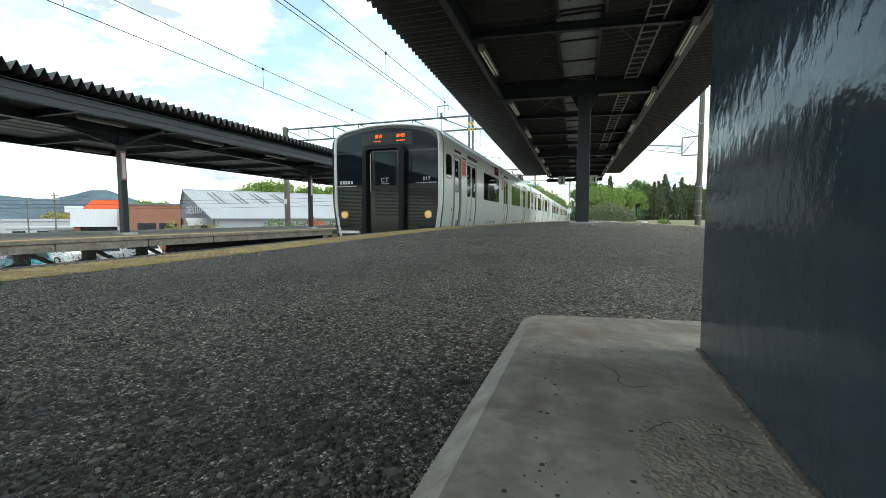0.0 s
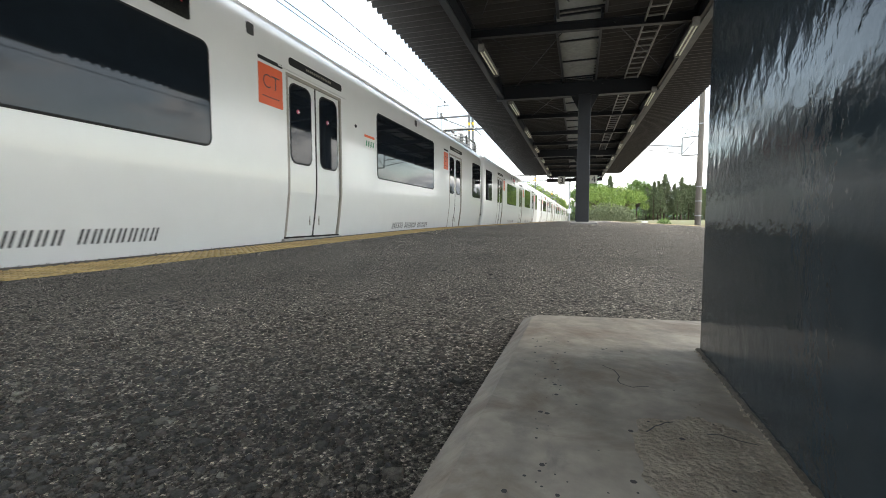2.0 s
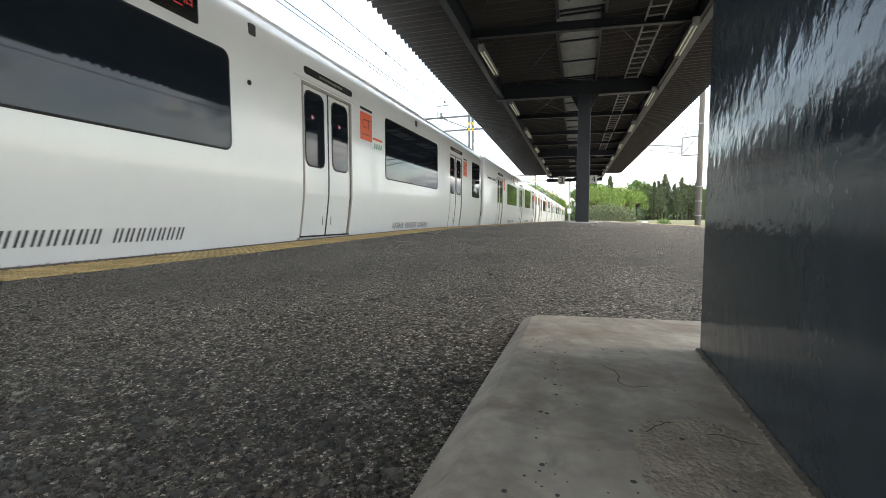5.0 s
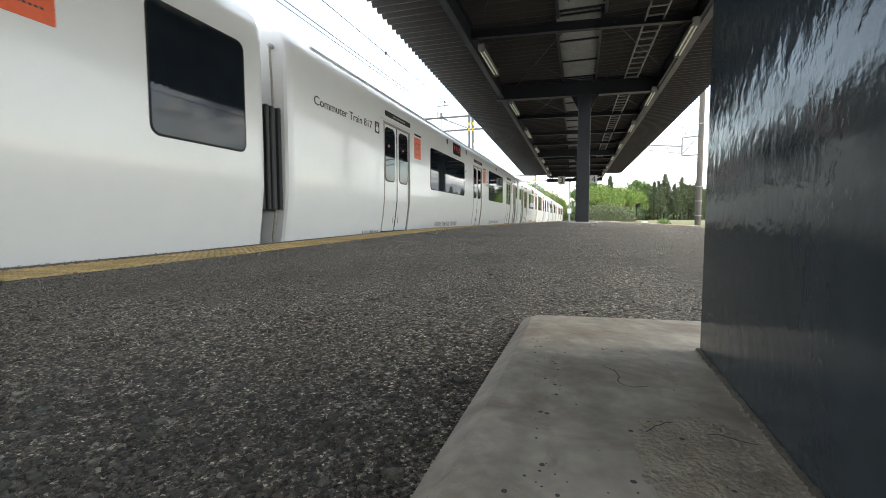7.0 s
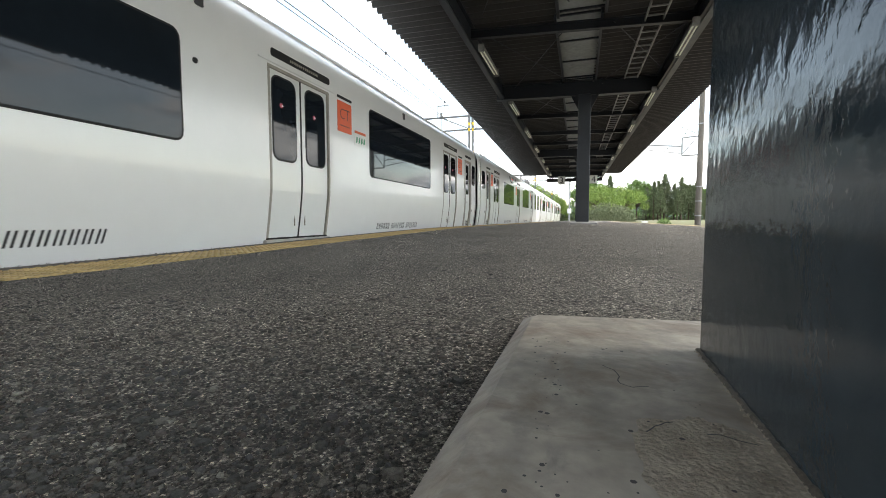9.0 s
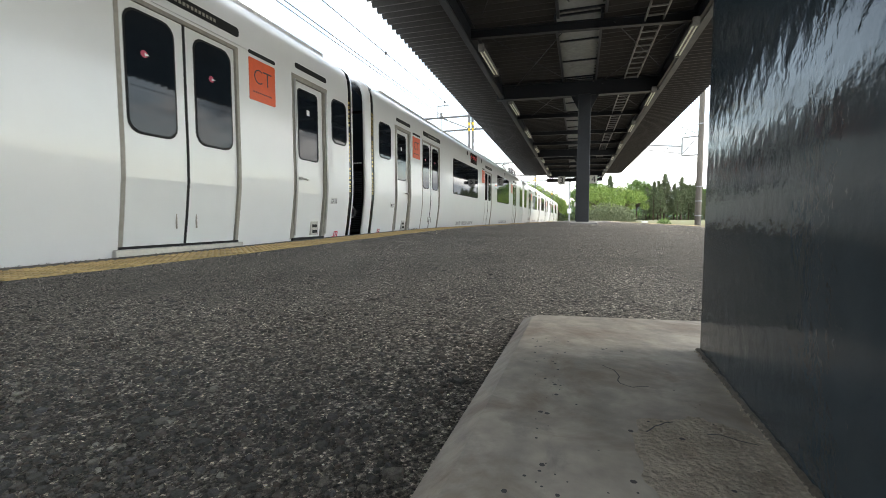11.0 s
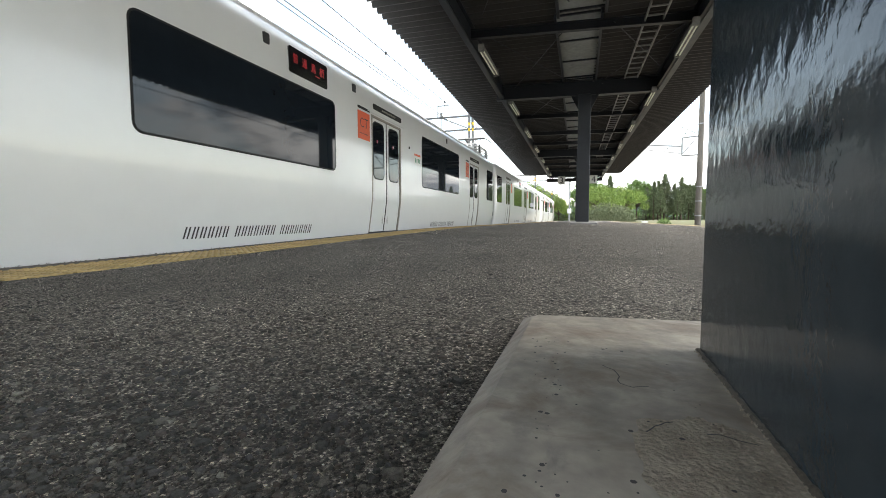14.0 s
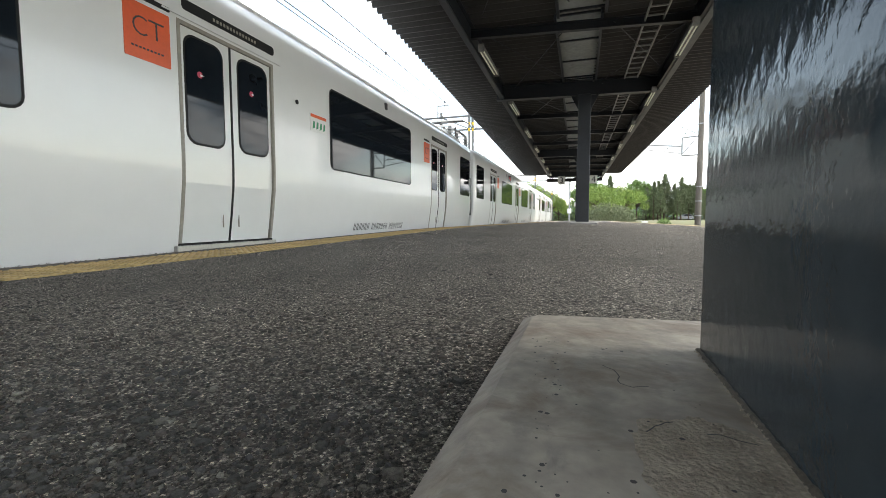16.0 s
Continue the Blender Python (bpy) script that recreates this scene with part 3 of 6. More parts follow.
def build_canopy():
    flat = lambda x: 3.46 + 0.012 * abs(x)
    # the part behind the camera is unseen, added to darken reflections and platform light
    a = solid("canopy_roof_track_side", folded_sheet(-2.86, -0.34, -45, 33.4, flat, taper=-0.024), ROOF, "dark folded steel roof sheets over the platform", "canopy roof", kind="structure")
    b = solid("canopy_roof_far_side", folded_sheet(0.34, 3.1, -45, 33.4, flat), ROOF, "dark folded steel roof sheets over the platform", "canopy roof", kind="structure")
    ax = lambda y: CX + 0.155 + DRIFT * y
    # skylight strip down the middle
    for i in range(24):
        y = -45.6 + 3.3 * i
        sk = thing("skylight", "dirty translucent roof panel in the platform canopy", "skylight", (ax(y) - 0.175, y, 3.47), group="canopy skylights")
        part("pane", Geo().box(-0.36, 0.36, 0.002, 3.298, 0.0, 0.008), SKYLIGHT, sk)
        fr = Geo()
        for x in (-0.37, 0.33):
            fr.box(x, x + 0.04, 0.002, 3.298, -0.09, 0.16)
        for yy in (0.05, 1.1, 2.15, 3.2):
            fr.box(-0.33, 0.33, yy, yy + 0.035, -0.03, -0.004)
        part("frame", fr, STEEL, sk)
    # stringers
    for x, nm in ((-1.86, "stringer_track_side"), (1.56, "stringer_far_side")):
        g = ishape(Geo(), (x + 0.16 + DRIFT * -45, -45, 3.14), (x + 0.16 + DRIFT * 33.2, 33.2, 3.14), 0.12, 0.30)
        solid(nm, g, STEEL, "dark painted steel stringer under the canopy roof", "beam", kind="structure")
    # cross beams: deep at the columns, slim between
    for y in (-39.5, -29.5, -19.5, -9.5, 0.5, 10.6, 20.6, 30.4):
        g = Geo()
        ishape(g, (ax(y) - 2.0, y - 0.14, 3.08), (ax(y) + 1.55, y + 0.18, 3.08), 0.18, 0.34)
        bm_ = solid("canopy_cross_beam", g, STEEL, "deep dark steel cross beam on the platform column", "beam", kind="structure")
    for y in (-36, -33, -26, -23, -16, -13, -6, -3.5, 3.6, 7.4, 13.5, 16.2, 18.4, 23.0, 25.4, 27.8, 33.0):
        g = ishape(Geo(), (ax(y) - 1.95, y - 0.2, 3.25), (ax(y) + 1.55, y + 0.2, 3.25), 0.09, 0.14)
        solid("canopy_purlin", g, STEEL, "slim dark steel cross beam under the roof", "beam", kind="structure")
    br = Geo()
    for y0 in (3.6, 7.4, 10.6, 16.2):
        for s in (-1, 1):
            br.tube((ax(y0) + s * 0.35, y0, 3.32), (ax(y0) + s * 1.6, y0 + 3.0, 3.34), 0.008, 5)
            br.tube((ax(y0) + s * 1.6, y0, 3.32), (ax(y0) + s * 0.35, y0 + 3.0, 3.34), 0.008, 5)
    solid("bracing_rods", br, STEEL, "thin crossing tie rods under the roof", "tie rods", kind="structure")
    # columns further along
    for y in (-39.5, -29.5, -19.5, -9.5, 10.6, 20.6, 30.4):
        x = ax(y)
        z0 = top_z(x, y)
        c = thing("platform_column", "dark blue-grey steel platform column on a concrete footing", "column", (x, y, z0), group="platform columns")
        part("footing", Geo().box(-0.28, 0.32, -0.3, 0.3, -0.05, 0.055, 0.02), CONCRETE, c, "low pale concrete footing")
        part("shaft", Geo().box(-0.14, 0.135, -0.14, 0.14, 0.05, 3.08 - z0, 0.01), STEEL, c)
        kn = Geo()
        for s in (-1, 1):
            kn.slab([(s * 0.13, 2.75 - z0), (s * 0.30, 3.075 - z0), (s * 0.13, 3.075 - z0)], "y", -0.02, 0.02)
        part("gusset", kn, STEEL, c)
    # lamps on both stringers
    proto = thing("fluorescent_lamp", "white twin-tube batten lamp under the canopy stringer", "lamp", (0, 0, 0), group="canopy lamps")
    part("housing", Geo().slab([(-0.028, 0.07), (-0.042, 0.0), (-0.016, -0.02), (0.016, -0.02), (0.042, 0.0), (0.028, 0.07)], "y", -0.65, 0.65), LAMP, proto)
    for s in (-1, 1):
        part("tube", Geo().tube((s * 0.028, -0.6, -0.028), (s * 0.028, 0.6, -0.028), 0.012, 8), TUBE, proto)
        part("end_cap", Geo().box(-0.046, 0.046, s * 0.65 - 0.02, s * 0.65 + 0.02, -0.05, 0.07), LAMP, proto)
    first = True
    for k in range(22):
        for x in (-1.86 + 0.30, 1.56 - 0.01):
            y = -3.0 + 3.4 * (k - 11) + 0.6
            m = pose(x + DRIFT * y + 0.06, y, 3.06)
            if first:
                proto.matrix_basis = m
                first = False
            else:
                copy_thing(proto, m)
    # conduit channel beside the lamps
    for x in (-1.86, 1.60):
        solid("lamp_channel", Geo().loft([[(x + 0.16 + DRIFT * y + u, y, 3.115 + v) for u, v in ((-0.05, 0), (0.05, 0), (0.05, 0.022), (-0.05, 0.022))] for y in (-45, 32.8)]), STEEL if x < 0 else GANTRY,
              "narrow grey cable channel under the stringer", "cable channel", kind="structure")
    # ladder-like cable tray
    for y0, y1 in ((2, 6.6), (6.9, 10.4), (10.8, 13.4), (13.6, 16.1), (16.3, 18.3), (18.5, 22.9)):
        tr = thing("cable_ladder", "grey galvanised cable ladder hung under the canopy", "cable tray", (0.97, 0, 3.30), group="cable ladders")
        for s in (0, 0.26):
            part("rail", Geo().loft([[(s + DRIFT * y + u, y, v) for u, v in ((0, 0), (0.02, 0), (0.02, 0.05), (0, 0.05))] for y in (y0, y1)]), GALV, tr)
        y = y0 + 0.15
        while y < y1:
            part("rung", Geo().box(DRIFT * y + 0.02, DRIFT * y + 0.26, y, y + 0.03, 0.01, 0.03), GALV, tr)
            y += 0.3
    # track number boards on a rail at the canopy's end
    y = 30.0
    nb = thing("number_sign", "black bar with white platform number boards three and four", "sign", (ax(y), y, 2.62), group="")
    part("bar", Geo().box(-2.0, 1.5, -0.06, 0.06, 0.10, 0.32), RUBBER, nb)
    for x, t in ((-1.05, "3"), (0.95, "4")):
        bd = part("board", Geo().box(x - 0.23, x + 0.23, -0.1, -0.065, -0.06, 0.46), SIGN_W, nb, "pale square number board")
        lettering("number", t, 0.55, pose(x, -0.105, 0.01, 90), INK, bd, "CENTER")
    for x in (-1.8, 1.3):
        part("hanger", Geo().tube((x, 0, 0.4), (x, 0, 0.6), 0.02, 6), STEEL, nb)


# ---- opposite platform ----
OX, OZ = -10.2, -0.145


def build_opposite():
    g = Geo().box(-17.6, OX - 0.12, -45, 55, OZ - 0.2, OZ)
    solid("opposite_platform_deck", g, OLD_CONC, "grey weathered deck of the opposite platform", "platform", kind="structure")
    rnd = random.Random(5)
    deck = solid("opposite_platform_edge", Geo().box(OX - 0.12, OX + 0.02, -45, 55, OZ - 0.055, OZ + 0.012), OLD_CONC, "stained brown concrete platform edge", "platform edge", kind="structure")
    for k in range(32):
        y = -8 + 2 * k
        part("edge_panel", Geo().box(OX - 0.06, OX, y + 0.012, y + 1.988, OZ - 0.235, OZ - 0.058, 0.006), OLD_CONC, deck)
    gl = Geo().box(OX - 0.85, OX - 0.52, -45, 55, OZ + 0.003, OZ + 0.012)
    solid("opposite_tactile_strip", gl, YELLOW, "faded yellow tactile strip on the opposite platform", "tactile strip", kind="structure")
    post = thing("platform_support", "dark steel post with slanting braces under the platform deck", "support post", (OX - 0.5, 0, 0), group="platform supports")
    part("post", Geo().box(-0.09, 0.09, -0.1, 0.1, -3.2, OZ - 0.2), STEEL, post)
    part("brace", Geo().tube((0, 0.1, OZ - 0.26), (0, 0.75, -0.78), 0.05, 6), STEEL, post)
    part("brace", Geo().tube((0, -0.1, -0.62), (0, -0.6, -0.78), 0.04, 6), STEEL, post)
    for i in range(9):
        m = pose(OX - 0.5, 1.2 + 1.25 * i - 3.0, 0)
        if i == 0:
            post.matrix_basis = m
        else:
            copy_thing(post, m)
    # black wall: the deep shade below the deck is put into its colour
    solid("under_platform_wall", Geo().box(OX - 0.65, OX - 0.45, 9.0, 16.3, -1.3, OZ - 0.24), RUBBER, "wall blacked out to stand for the shade under the opposite platform", "wall", kind="structure")
    bw = solid("board_wall", Geo().box(OX - 0.15, OX - 0.05, 16.3, 30, -1.3, OZ - 0.06), OLD_CONC, "boarded wall below the platform deck", "wall", kind="structure")
    me = [mesh_of("board", Geo().box(0, 0.05, 0.01, 0.42 + 0.06 * k, -1.2, -0.0, 0.01), WOOD) for k in range(3)]
    y = 16.3
    for k in range(28):
        o = new("board", me[k % 3])
        o.parent = bw
        o.matrix_basis = pose(OX - 0.05, y, OZ - 0.07 + 0.02 * rnd.random())
        y += 0.44 + 0.06 * (k % 3)
    # canopy: folded sheet, edge beam, ribs
    # prolonged unseen behind the camera as well, to block sky from the train front
    gg = Geo()
    n = int(96 / 0.225)
    rows = []
    for i in range(n):
        y = -46 + i * 0.225
        rows += [(y, -0.02), (y + 0.02, -0.02), (y + 0.115, 0.19), (y + 0.13, 0.19)]
    for y, d in rows:
        for x in (-10.35, -13.6, -17.2):
            gg.v.append((x, y, 3.14 + d - 0.025 * abs(x + 10.35) + 0.0))
    for i in range(len(rows) - 1):
        for j in range(2):
            a = i * 3 + j
            gg.f.append((a, a + 1, a + 4, a + 3))
    solid("opposite_canopy_roof", gg, ROOF, "folded steel roof with a zigzag edge over the opposite platform", "canopy roof", kind="structure")
    solid("opposite_canopy_soffit", Geo().box(-17.0, -10.75, -46, 49.5, 2.86, 2.875), ROOF, "dark soffit sheets under the opposite canopy", "canopy ceiling", kind="structure")
    sk = Geo()
    for k in range(22):
        for j in range(4):
            sk.box(-15.4 + 0.55 * j, -15.0 + 0.55 * j, -5.0 + 2.5 * k, -3.5 + 2.5 * k, 2.846, 2.858)
    solid("opposite_skylights", sk, SKYLIGHT, "dusty pale skylight strips in the opposite canopy", "skylight", kind="structure")
    ishape_y = lambda x, z, w, hh: ishape(Geo(), (x, -46, z), (x, 49.5, z), w, hh)
    solid("opposite_edge_beam", ishape_y(-10.78, 2.70, 0.2, 0.35), STEEL, "dark steel edge beam of the opposite canopy", "beam", kind="structure")
    solid("opposite_inner_beam", ishape_y(-12.4, 2.62, 0.2, 0.26), STEEL, "dark steel beam over the opposite columns", "beam", kind="structure")
    solid("opposite_rear_beam", ishape_y(-16.9, 2.66, 0.14, 0.2), STEEL, "dark steel rear beam of the opposite canopy", "beam", kind="structure")
    for k in range(22):
        y = -5.5 + 2.5 * k
        g = ishape(Geo(), (-10.8, y, 2.70), (-16.9, y, 2.68), 0.09, 0.17)
        solid("opposite_rib", g, STEEL, "dark steel rib under the opposite canopy", "beam", kind="structure")
    for i, y in enumerate((-17.8, -8.85, 0.1, 9.05, 18.0, 26.95, 35.9)):
        c = thing("opposite_column", "dark painted steel column of the opposite platform", "column", (-12.42, y, OZ), group="opposite columns")
        part("shaft", Geo().box(-0.085, 0.085, -0.085, 0.085, 0.05, 2.785, 0.01), STEEL, c)
        part("base", Geo().box(-0.22, 0.22, -0.22, 0.22, -0.02, 0.06, 0.02), CONCRETE, c, "low concrete base")
        sg = part("name_sign", Geo().box(0.085, 0.11, -0.09, 0.06, 1.535, 2.335), SIGN_R, c, "narrow red and white vertical sign")
        part("lettering_bar", Geo().box(0.111, 0.113, -0.07, 0.02, 1.585, 2.285), SIGN_W, sg)
        kn = Geo()
        for s in (-1, 1):
            kn.slab([(s * 0.08, 2.48), (s * 1.6, 2.80), (s * 0.08, 2.80)], "x", -0.03, 0.03)
            kn.tube((s * 0.08, 0, 2.53), (s * 1.6, 0, 2.78), 0.05, 6)
        part("knee_brace", kn, STEEL, c)
    lamp = thing("opposite_lamp", "white batten lamp under the opposite canopy", "lamp", (0, 0, 0), group="opposite lamps")
    part("housing", Geo().box(-0.07, 0.07, -0.6, 0.6, 0, 0.08, 0.02), LAMP, lamp)
    part("tube", Geo().tube((0, -0.55, -0.02), (0, 0.55, -0.02), 0.018, 6), TUBE_OFF, lamp)
    n = 0
    for x in (-11.4, -16.6):
        for k in range(10):
            m = pose(x, 1.5 + 3.2 * k, 2.70)
            if n == 0:
                lamp.matrix_basis = m
            else:
                copy_thing(lamp, m)
            n += 1


# ---- tracks, overhead line ----
TRACKS = (-4.868, -8.67, 5.0)


def build_tracks():
    for x in TRACKS:
        nm = "track"
        t = thing("railway_track", "rusty rails on concrete sleepers in brown ballast", "track", (x, 0, 0), kind="structure")
        part("ballast_bed", Geo().slab([(-1.7, -1.32), (1.7, -1.32), (1.4, -1.13), (-1.4, -1.13)], "y", -30, 240), BALLAST, t)
        for s in (-0.567, 0.567):
            r = Geo().slab([(s - 0.06, -1.12), (s + 0.06, -1.12), (s + 0.06, -1.10), (s + 0.012, -1.08), (s + 0.012, -1.02), (s + 0.033, -1.0), (s + 0.033, -0.97), (s - 0.033, -0.97), (s - 0.033, -1.0), (s - 0.012, -1.02), (s - 0.012, -1.08), (s - 0.06, -1.10)], "y", -30, 240)
            part("rail", r, RAIL, t)
        sl = Geo()
        for k in range(110):
            sl.box(-1.0, 1.0, -6 + 0.65 * k, -5.78 + 0.65 * k, -1.2, -1.115)
        tagged(part("sleepers", sl, OLD_CONC, t), kind="stuff")
        # contact and messenger wires with hangers
        w = thing("overhead_line", "thin dark overhead contact and messenger wires", "overhead wires", (x, 0, 0), kind="structure")
        part("contact_wire", Geo().tube((0, -30, 3.98), (0, 240, 3.98), 0.009, 5), WIRE, w)
        mz = lambda y: 4.50 + 0.18 * ((((y + 23) % 50) - 25) / 25) ** 2
        ys = [-30 + 3 * k for k in range(90)]
        part("messenger_wire", Geo().path([(0, y, mz(y)) for y in ys], 0.009, 5), WIRE, w)
        if x == TRACKS[0]:
            part("feeder_wire", Geo().tube((-0.32, -30, 4.05), (-0.1, 240, 4.4), 0.008, 5), WIRE, w)
        for k in range(40):
            y = -27 + 5.0 * k + 2.45
            part("hanger", Geo().tube((0, y, 3.98), (0, y, mz(y)), 0.006, 4), WIRE, w)
            part("clip", Geo().box(-0.022, 0.022, y - 0.035, y + 0.035, mz(y) - 0.03, mz(y) + 0.035, 0.01), RUBBER, w)


def gantry(y, x0, x1, z, label, post_left=True):
    g = thing("catenary_gantry", label, "gantry", (0, y, 0), group="overhead line gantries")
    tr = Geo()
    tr.tube((x0, 0, z), (x1 + 2.5, 0, z), 0.06, 6)
    tr.tube((x0, 0, z - 0.85), (x1 + 2.5, 0, z - 0.85), 0.055, 6)
    n = 7
    for i in range(n):
        xa, xb = x0 + (x1 - x0) * i / n, x0 + (x1 - x0) * (i + 1) / n
        tr.tube((xa, 0, z), (xb, 0, z - 0.85), 0.035, 5)
        tr.tube((xb, 0, z), (xb, 0, z - 0.85), 0.035, 5)
    part("truss", tr, GANTRY, g)
    mast = part("mast", Geo().tube((x1 - 0.12, 0, -1.2), (x1 - 0.12, 0, z + 0.3), 0.07, 8).tube((x1 + 0.12, 0, -1.2), (x1 + 0.12, 0, z + 0.3), 0.07, 8), GANTRY, g)
    bands = Geo()
    for zz in (z - 0.6, z - 0.95, z - 2.4):
        bands.tube((x1 - 0.12, 0, zz), (x1 - 0.12, 0, zz + 0.18), 0.076, 8).tube((x1 + 0.12, 0, zz), (x1 + 0.12, 0, zz + 0.18), 0.076, 8)
    part("band", bands, STRIPE, mast, "yellow warning bands")
    if post_left:
        part("mast", Geo().tube((x0, 0, -3.2), (x0, 0, z + 0.15), 0.20, 12), POLE, g, "grey concrete mast")
        part("plate", Geo().box(x0 - 0.13, x0 + 0.13, -0.215, -0.2, 1.4, 1.75), SIGN_W, g)
    for x in TRACKS[:2]:
        arm = part("bracket", Geo().tube((x - 0.9, 0, z - 0.85), (x, 0, 4.6), 0.025, 6).tube((x + 0.9, 0, z - 0.85), (x, 0, 4.6), 0.025, 6), GALV, g)
        ins = Geo()
        for k in range(5):
            ins.tube((x - 0.05, 0, z - 0.2 + 0.06 * k + 0.25), (x - 0.05, 0, z - 0.17 + 0.06 * k + 0.25), 0.09, 8)
        part("insulator", ins, CERAMIC, g)
        part("registration_arm", Geo().tube((x - 1.3, 0, 4.25), (x, 0, 4.0), 0.02, 6).tube((x - 1.3, 0, 4.25), (x - 1.3, 0, z - 0.85), 0.025, 6), GALV, g)
    hk = Geo().path([(x1 - 2.2, 0, z), (x1 - 2.2, 0, z + 0.75), (x1 - 1.5, 0, z + 0.75), (x1 - 1.5, 0, z + 0.45)], 0.035, 6)
    part("hook_arm", hk, GALV, g)


def build_overhead():
    gantry(27.0, -20.6, -6.76, 6.75, "grey lattice gantry with a banded mast carrying the overhead line")
    for y in (66.0, 105.0, 150.0):
        gantry(y, -20.6, -6.76, 6.75, "grey lattice gantry further down the line", False)
    for y, x in ((24.0, 5.38),):
        p = thing("line_pole", "weathered concrete overhead line pole beside the track", "pole", (x, y, -0.8), group="line poles")
        part("shaft", Geo().tube((0, 0, 0), (0, 0, 7.2), 0.14, 12, 0.115), POLE, p)
        for zz in (1.2, 1.9, 2.6, 5.6):
            part("band", Geo().tube((0, 0, zz), (0, 0, zz + 0.05), 0.148, 12), GALV, p)
        f = Geo().path([(-0.12, 0, 4.15), (-0.8, 0, 4.15), (-0.8, 0, 5.0), (-0.12, 0, 5.05)], 0.035, 6)
        f.tube((-0.8, 0, 4.2), (-0.2, 0, 4.95), 0.025, 6)
        part("frame", f, GALV, p)
        part("arm", Geo().tube((-0.85, 0, 4.6), (-2.6, 0, 4.75), 0.028, 6).tube((-0.85, 0, 4.25), (-2.4, 0, 4.5), 0.02, 6), GALV, p)
        part("stay", Geo().tube((-0.15, 0, 5.15), (-2.3, 0, 6.3), 0.02, 6), GALV, p)
    # masts and equipment at the far end of the platform
    for x, y, hh in ((-1.4, 52, 6), (-0.7, 56, 8.5), (-1.9, 70, 7.5), (-0.2, 75, 6)):
        p = thing("signal_mast", "pale grey slender steel mast beyond the platform end", "mast", (x, y, -1.2), group="masts")
        part("shaft", Geo().tube((0, 0, 0), (0, 0, hh), 0.09, 8), GALV, p)
        part("box", Geo().box(-0.22, 0.22, -0.12, 0.12, hh * 0.35, hh * 0.35 + 0.5, 0.03), SIGN_W, p, "white equipment box")
        part("arm", Geo().tube((-1.2, 0, hh * 0.9), (1.2, 0, hh * 0.9), 0.03, 6), GALV, p)


# ---- train ----
HALF = [(1.33, -0.28), (1.385, 0.03), (1.43, 0.32), (1.468, 0.62), (1.475, 0.85), (1.475, 2.03), (1.475, 2.2), (1.462, 2.36), (1.42, 2.48),
        (1.33, 2.57), (1.1, 2.65), (0.7, 2.725), (0.3, 2.765), (0, 2.77)]
WIDER = 1.09
LOOP = HALF + [(-x * WIDER, z) for x, z in reversed(HALF[:-1])]


def side_x(z):
    return float(np.interp(z, [p[1] for p in HALF[:8]], [p[0] for p in HALF[:8]]))


def ring(s, inset):
    """The body's outline at s, drawn in by inset on all sides but the floor."""
    out = []
    for x, z in LOOP:
        k = 1 - inset / 1.475
        out.append((x * k, s, z - (inset * max(0.0, (z - 2.0) / 0.8))))
    return out


def wall_patch(g, s0, s1, z0, z1, off, step=0.12):
    """A sheet that follows the side's curve, off metres proud of it."""
    zs = [z0] + [z for _, z in HALF[:8] if z0 + 0.01 < z < z1 - 0.01] + [z1]
    for a, b in zip(zs, zs[1:]):
        g.poly([(side_x(a) + off, s0, a), (side_x(a) + off, s1, a), (side_x(b) + off, s1, b), (side_x(b) + off, s0, b)])
    return g


def pane(g, s0, s1, z0, z1, r, x0, x1):
    return g.slab(rounded(s0, s1, z0, z1, r), "x", x0, x1)


def strokes(g, s0, s1, z0, z1, words, slant=0.25):
    """Lettering shown as plain slanted bars, word by word."""
    total = sum(words) + 0.8 * (len(words) - 1)
    u, s = (s1 - s0) / total, s0
    for k, n in enumerate(words):
        for i in range(n):
            d = slant * (z1 - z0)
            for a in (0.08, 0.52):
                p, w = s + u * (i + a), u * 0.2
                g.poly([(side_x(z0) + 0.003, p, z0), (side_x(z0) + 0.003, p + w, z0), (side_x(z1) + 0.003, p + w + d, z1), (side_x(z1) + 0.003, p + d, z1)])
        s += u * (n + 0.8)
    return g


